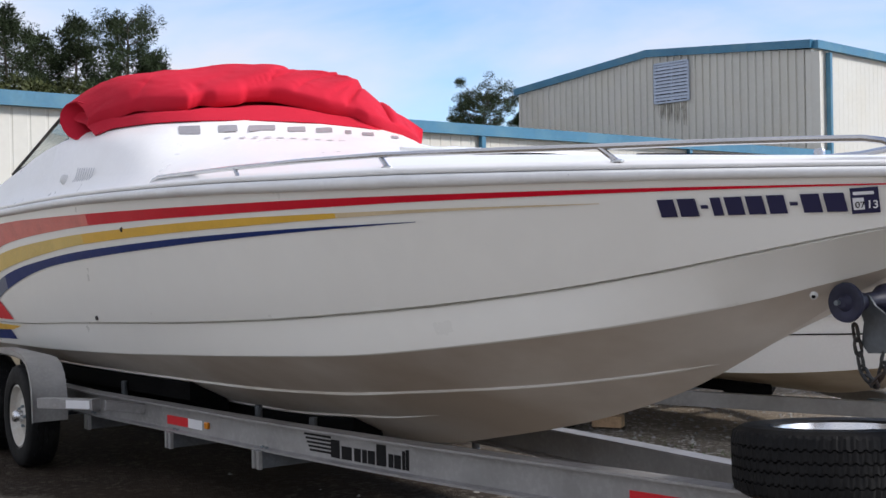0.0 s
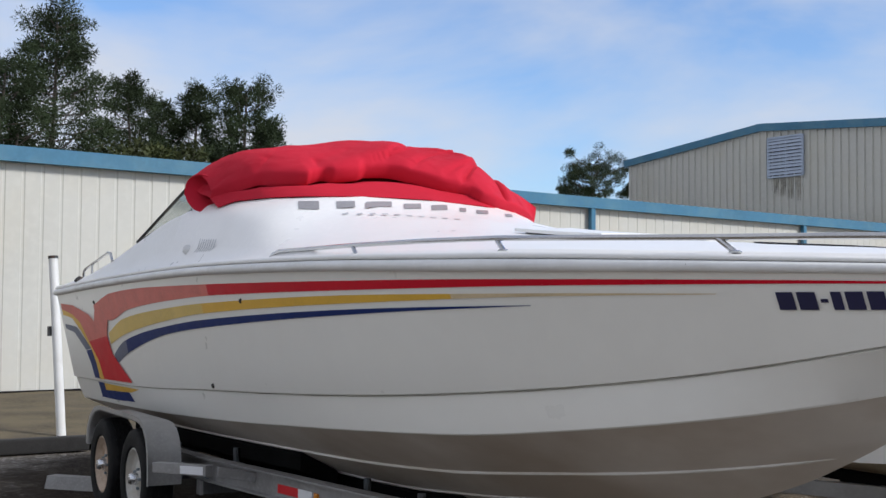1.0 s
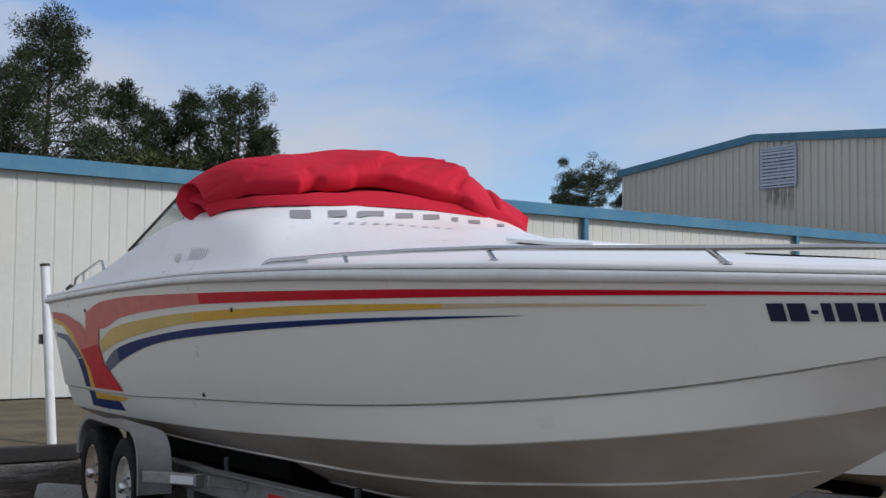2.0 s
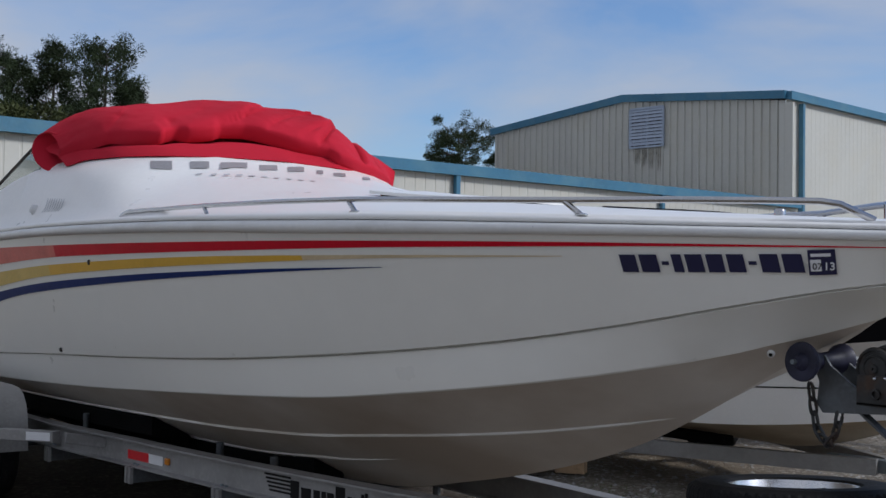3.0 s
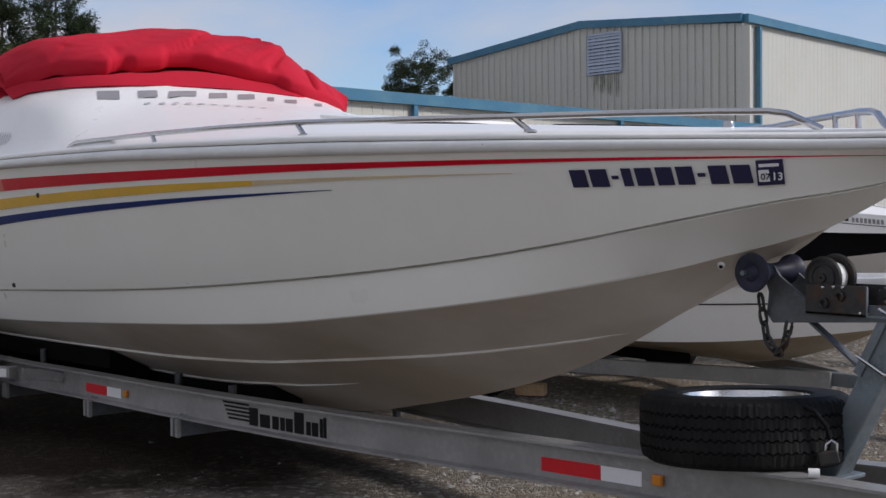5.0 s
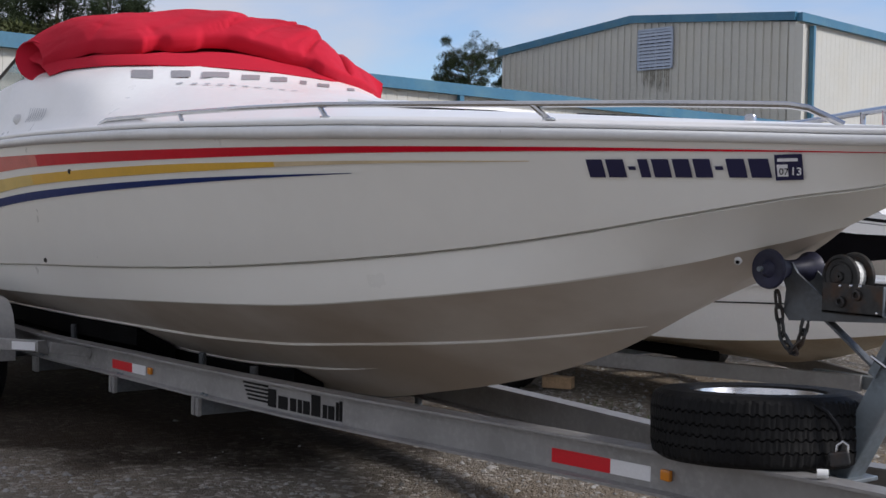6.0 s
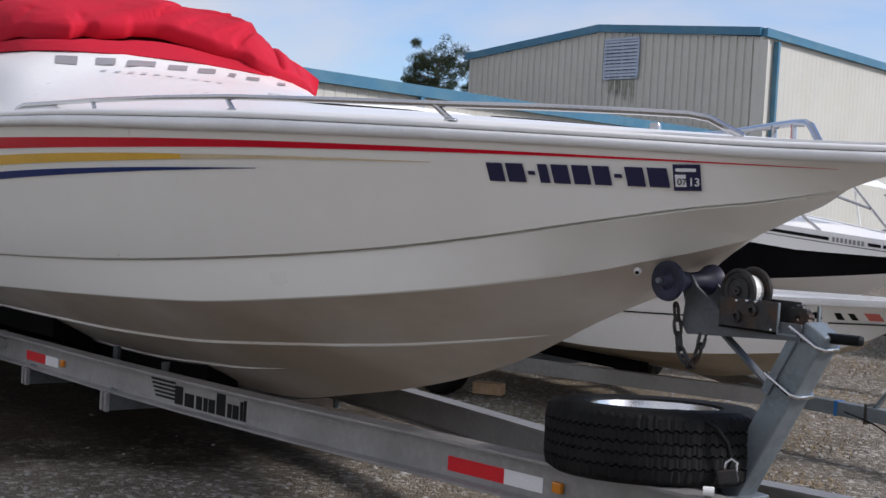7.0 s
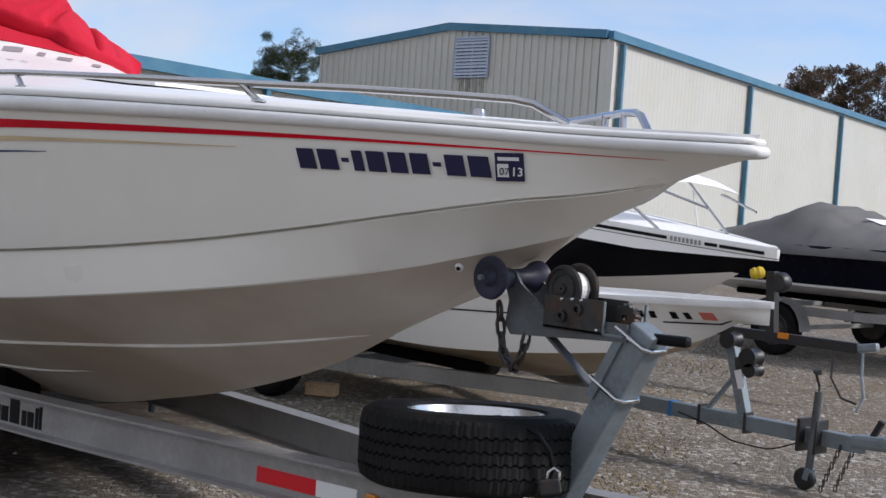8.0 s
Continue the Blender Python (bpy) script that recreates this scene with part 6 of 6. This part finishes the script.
def cap_band(L, d0, d1, h0, h1, mat, name, label="", off=0.012, sides=(-1,), n=24, lean=0.0, flare=0.0):
    """A band of the overhanging deck cap, between two heights below the sheer."""
    bm = bmesh.new()
    for s in sides:
        rows = []
        for d in span(d0, d1, n):
            b, zs, *_ = L.section(d)
            low = h1 + flare * min(1, d / 1.0)
            rows.append([L.at(d - off, s * (b + off - lean * h), zs - h) for h in (h0, (h0 + h1) / 2, h1, low)][:4 if flare else 3])
        if d0 == 0.0:
            rows.insert(0, [L.at(-off * 1.35, 0, -h) for h in (h0, (h0 + h1) / 2, h1, h1)][:4 if flare else 3])
        grid(bm, rows)
    return part(name, bm, mat, runabout, label)


cap_band(RUN, 0.0, 6.1, -0.02, 0.075, WHITE_HULL, "upper_band", "white overhanging deck cap", off=0.022, sides=(-1, 1), lean=0.1, flare=0.09)
cap_band(RUN, 0.08, 0.385, 0.012, 0.040, BLACK_VINYL, "side_stripe", "black stripe along the deck cap", off=0.027, lean=0.1)
cap_band(RUN, 0.40, 0.49, 0.012, 0.040, BLACK_VINYL, "side_stripe", off=0.027, n=3, lean=0.1)
cap_band(RUN, 0.77, 6.0, 0.012, 0.040, BLACK_VINYL, "side_stripe", off=0.027, lean=0.1)
cap_band(RUN, 0.0, 6.1, 0.060, 0.066, DARK_STEEL, "seam_line", off=0.025, lean=0.1)
for k in range(8):
    d = 0.745 - k * 0.030
    cap_band(RUN, d, d - 0.019, 0.006, 0.046, LETTER_GREY, "mark_bar", off=0.028, n=2, lean=0.1)
for s in (-1, 1):
    bm = bmesh.new()
    tube(bm, [RUN.at(0.75, s * 0.5, 0.05), RUN.at(1.42, s * 0.7, 0.58), RUN.at(1.5, s * 0.72, 0.62)], 0.014, 8)
    part("top_pole", bm, STAINLESS, runabout, "bright sun top pole")
    bm = bmesh.new()
    tube(bm, [RUN.at(1.3, s * 0.75, 0.05), RUN.at(1.38, s * 0.7, 0.54)], 0.011, 8)
    part("top_pole", bm, PVC, runabout, "white sun top strut")
    bm = bmesh.new()
    tube(bm, [RUN.at(0.46, s * 0.38, 0.33), RUN.at(0.85, s * 0.5, 0.46), RUN.at(0.92, s * 0.5, 0.48)], 0.012, 8)
    part("top_pole", bm, STAINLESS, runabout)
bm = bmesh.new()
rows = []
for d, z in ((1.62, 0.60), (1.5, 0.65), (1.2, 0.62), (1.0, 0.54), (0.92, 0.50), (1.0, 0.51), (1.2, 0.57), (1.5, 0.60), (1.62, 0.60)):
    rows.append([RUN.at(d, y, z + 0.06 * (1 - (y / 0.8) ** 2)) for y in (-0.8, -0.4, 0, 0.4, 0.8)])
grid(bm, rows)
part("sun_top", bm, WHITE_HULL, runabout, "white folded sun top canvas", smooth=True)
bm = bmesh.new()
rows = [[RUN.at(2.3 + 0.15 * abs(y), y, 0.08), RUN.at(2.55 + 0.2 * abs(y), y, 0.30)] for y in (-0.8, -0.4, 0, 0.4, 0.8)]
grid(bm, rows)
thicken(bm, 0.008)
part("windscreen", bm, GLASS, runabout)
run_trailer = frame_trailer("runabout_trailer", "black painted trailer under the runabout", RUN, BLACK_STEEL, 0.50, 0.80, DARK_STEEL, 4.2, 0.33, 1.0)
bm = bmesh.new()
bar(bm, (-3.80, 6.3, 0.50), (-3.84, 6.3, 1.05), 0.08, 0.08, 0.004, up=(1, 0, 0))
part("winch_post", bm, BLACK_STEEL, run_trailer)
bm = bmesh.new()
lathe(bm, [(0, -0.06), (0.07, -0.06), (0.085, -0.03), (0.085, 0.03), (0.07, 0.06), (0, 0.06)], (-3.73, 6.26, 0.965), (0, 1, 0), 20)
part("winch", bm, BLACK_STEEL, run_trailer, "", smooth=0.5)
bm = bmesh.new()
lathe(bm, [(0, -0.065), (0.04, -0.055), (0.055, -0.02), (0.046, 0.0), (0.055, 0.02), (0.04, 0.055), (0, 0.065)], (-3.86, 6.1, 1.03), (0.6, 0.4, 0.2), 16)
part("bow_roller", bm, YELLOW_FLOAT, run_trailer, "yellow plastic bow roller", smooth=0.6)
bm = bmesh.new()
box(bm, (-3.72, 6.255, 0.50), (-3.62, 6.262, 0.55))
part("side_light", bm, AMBER, run_trailer)
bm = bmesh.new()
bar(bm, (-3.02, 6.3, 0.50), (-2.85, 6.3, 0.53), 0.07, 0.07, 0.02)
part("coupler", bm, GALV, run_trailer)
bm = bmesh.new()
tube(bm, [(-3.2, 6.25, 0.46), (-3.15, 6.15, 0.25), (-3.0, 6.05, 0.12), (-2.85, 6.0, 0.10)], 0.010, 6)
part("safety_cable", bm, DARK_STEEL, run_trailer)
bm = bmesh.new()
tube(bm, [(-2.95, 6.25, 0.47), (-2.92, 6.2, 0.30), (-2.85, 6.12, 0.14), (-2.86, 6.05, 0.03)], 0.012, 6)
part("safety_chain", bm, GALV, run_trailer)

# covered boat with a dark hull
COV = Lines((-1.9, 10.6, 1.24), 5.0, 1.15, 2.2, 0.62, 0.18, 0.0, 0.02)
covered = small_boat("covered_boat", "dark navy boat under a fitted grey canvas cover", COV, DARK_NAVY, WHITE_HULL, DARK_NAVY, rail_mat=DARK_NAVY)
side_strip(covered, COV, 0.6, 4.9, 0.40, 0.45, WHITE_HULL, "boot_stripe", "white stripe above the bottom")
hump = curve([(0, 0.02), (1.2, 0.13), (2.0, 0.17), (2.9, 0.19), (3.2, 0.27), (3.45, 0.38), (3.8, 0.42), (4.3, 0.26), (5.0, 0.06)])
bm = bmesh.new()
for s in (-1, 1):
    rows = []
    for d in span(0.02, 5.0, 110):
        b, zs, *_ = COV.section(d)
        h = hump(d)
        fold = 0.035 * noise.noise((d * 2.3, s * 3.0, 1.0)) + 0.03 * max(0, 1 - abs(noise.noise((d * 2.9, s * 5.0, 4.0))) / 0.15)
        rows.append([COV.at(d, s * (b + 0.02) * q, zs + hz) for q, hz in ((0, h + 0.10), (0.3, h + 0.085 + fold), (0.6, h * 0.9 + 0.05 + fold), (0.85, h * 0.55 + 0.03 - fold), (0.98 + fold * 0.4, 0.04 + fold * 0.5), (1.06 + fold * 0.25, -0.03), (1.065 + fold * 0.25, -0.075))])
    grid(bm, rows)
part("canvas_cover", bm, GREY_CANVAS, covered, "grey canvas cover with sagging folds", smooth=0.9)
bm = bmesh.new()
grid(bm, [[COV.at(d, y, COV.section(d)[1] + hump(d) + 0.115) for y in (-0.35, 0.0, 0.35)] for d in (3.0, 3.2)])
part("clear_window", bm, WHITE_HULL, covered, "pale vinyl patch in the cover")
frame_trailer("covered_boat_trailer", "grey trailer under the covered navy boat", COV, ALU, 0.52, 0.9, DARK_STEEL, 3.75, 0.30, 1.0)

# ---- yard details ----
TIMBER = material("black_timber_edging", (0.022, 0.021, 0.020), 0.9, vary=0.2, bump=0.3, bump_scale=40)
STRAW = material("dry_grass_bank", (0.115, 0.090, 0.048), 1.0, vary=0.25, scale=1.5, fine=30, bump=0.6, bump_scale=40, stain=(0.08, 0.062, 0.04), stain_amount=0.7, stain_scale=2.2)
CONCRETE = material("pale_concrete", (0.31, 0.30, 0.285), 0.9, vary=0.12, scale=5, bump=0.2, bump_scale=60)
WOOD = material("cut_pine_wood", (0.58, 0.40, 0.24), 0.8, vary=0.12, scale=8, fine=60)
STRAW_BLADE = material("dry_straw_blades", (0.27, 0.195, 0.10), 0.9, vary=0.3, scale=3)
GREEN_BLADE = material("green_grass_blades", (0.10, 0.14, 0.05), 0.9, vary=0.3, scale=3)
STONE = material("grey_gravel_stones", (0.34, 0.325, 0.30), 0.9, vary=0.35, scale=7, fine=60)

bm = bmesh.new()
rows = []
for x, z in ((-11.75, 0.01), (-12.5, 0.05), (-14.5, 0.10), (-18.5, 0.13)):
    rows.append([(x - 0.09 * y, y, z + 0.03 * noise.noise((x, y * 0.7, 0))) for y in span(-9, 6, 24)])
grid(bm, rows)
tagged(part("grass_bank", bm, STRAW, None), "strip of dry brown grass along the building", "ground", kind="structure")
kerb = thing("timber_edging", (-11.75, -4.5, 0), "black landscape timber edging the grass strip", "edging")
for k in range(4):
    y0 = -9.0 + k * 2.15
    bm = bmesh.new()
    bar(bm, (-11.75 - 0.09 * y0, y0, 0.0), (-11.75 - 0.09 * (y0 + 2.13), y0 + 2.13, 0.0), 0.14, 0.16, 0.02)
    part("timber", bm, TIMBER, kerb)
postw = thing("white_post", (-12.28, -0.6, 0), "tall white plastic post with a dark cap", "post")
bm = bmesh.new()
tube(bm, [(-12.24, -0.58, -0.08), (-12.42, -0.68, 2.0)], 0.052, 14)
part("pipe", bm, PVC, postw, "", smooth=0.6)
bm = bmesh.new()
tube(bm, [(-12.42, -0.68, 2.0), (-12.423, -0.681, 2.03)], 0.057, 14)
part("cap", bm, DARK_STEEL, postw)
bm = bmesh.new()
bar(bm, (-12.37, -0.71, 1.13), (-12.38, -0.71, 1.24), 0.03, 0.05, 0.006, up=(0, 1, 0))
part("latch", bm, DARK_STEEL, postw)
stop = thing("wheel_stop", (-9.2, -1.2, 0), "short pale concrete wheel stop on the gravel", "wheel stop")
bm = bmesh.new()
sweep(bm, [(-9.0, -1.36, -0.012), (-8.6, -1.02, -0.012)], [(-0.09, -0.055), (0.09, -0.055), (0.055, 0.05), (-0.055, 0.05)])
part("block", bm, CONCRETE, stop)
blk = thing("wood_block", (-5.1, 2.55, 0), "small cut pine wood block on the gravel", "block")
bm = bmesh.new()
bar(bm, (-5.19, 2.49, 0.05), (-5.01, 2.62, 0.05), 0.12, 0.085, 0.006)
part("block", bm, WOOD, blk)

# loose stones on the yard, more of them where the ground is open
rng = random.Random(4)
verts, faces = [], []
for _ in range(9000):
    if rng.random() < 0.65:
        x, y = rng.uniform(-6.5, 0.5), rng.uniform(0.6, 8.5)
    else:
        x, y = rng.uniform(-5.5, 1.2), rng.uniform(-1.9, 0.9)
    if ((x + 6.6) / 3.3) ** 2 + ((y + 0.05) / 2.0) ** 2 < 1 and rng.random() < 0.97:
        continue
    r = 0.006 + 0.016 * rng.random() ** 2.5
    if rng.random() < 0.02:
        r *= 1.8
    b = len(verts)
    a0 = rng.random() * 6.28
    for k in range(5):
        a = a0 + k * 1.2566
        q = r * rng.uniform(0.75, 1.25)
        verts.append((x + q * math.cos(a), y + q * math.sin(a), ground_z(x, y) + r * rng.uniform(-0.1, 0.35)))
    verts.append((x + r * rng.uniform(-0.3, 0.3), y + r * rng.uniform(-0.3, 0.3), ground_z(x, y) + r * rng.uniform(0.7, 1.1)))
    for k in range(5):
        faces.append((b + k, b + (k + 1) % 5, b + 5))
me = bpy.data.meshes.new("gravel")
me.from_pydata(verts, [], faces)
me.materials.append(STONE)
for f in me.polygons:
    f.use_smooth = True
gravel = tagged(new("gravel", me), "scattered loose grey gravel stones", "gravel", kind="stuff")


def grass(name, spots, mat, label, seed):
    rng = random.Random(seed)
    verts, faces = [], []
    for x0, y0, r, count, h in spots:
        for _ in range(count):
            a, q = rng.random() * 6.28, r * rng.random() ** 0.6
            x, y = x0 + q * math.cos(a), y0 + q * math.sin(a)
            L = 0.55 * h * rng.uniform(0.3, 1.2)
            b = rng.random() * 6.28
            lean = rng.uniform(0.7, 2.4) * L
            w = 0.004
            k = len(verts)
            verts += [(x - w * math.sin(b), y + w * math.cos(b), 0), (x + w * math.sin(b), y - w * math.cos(b), 0), (x + lean * math.cos(b), y + lean * math.sin(b), L)]
            faces.append((k, k + 1, k + 2))
    me = bpy.data.meshes.new(name)
    me.from_pydata(verts, [], faces)
    me.materials.append(mat)
    return tagged(new(name, me), label, "grass", kind="stuff")


grass("dry_grass", [(-3.05, 3.6, 0.35, 160, 0.055), (-3.5, 4.4, 0.5, 150, 0.045), (-2.7, 3.2, 0.25, 90, 0.05), (-5.2, 7.4, 0.8, 600, 0.06), (-6.5, 10.2, 1.2, 700, 0.07), (-2.2, 2.3, 0.3, 250, 0.05), (-4.1, 5.4, 0.5, 350, 0.06)], STRAW_BLADE, "tufts of dry yellow grass in the gravel", 8)
grass("green_grass", [(-2.6, 1.6, 0.35, 300, 0.05), (-3.4, 2.0, 0.5, 350, 0.045), (-4.3, 2.1, 0.5, 250, 0.04), (-6.0, 9.0, 0.8, 350, 0.05)], GREEN_BLADE, "sparse green weeds in the gravel", 9)
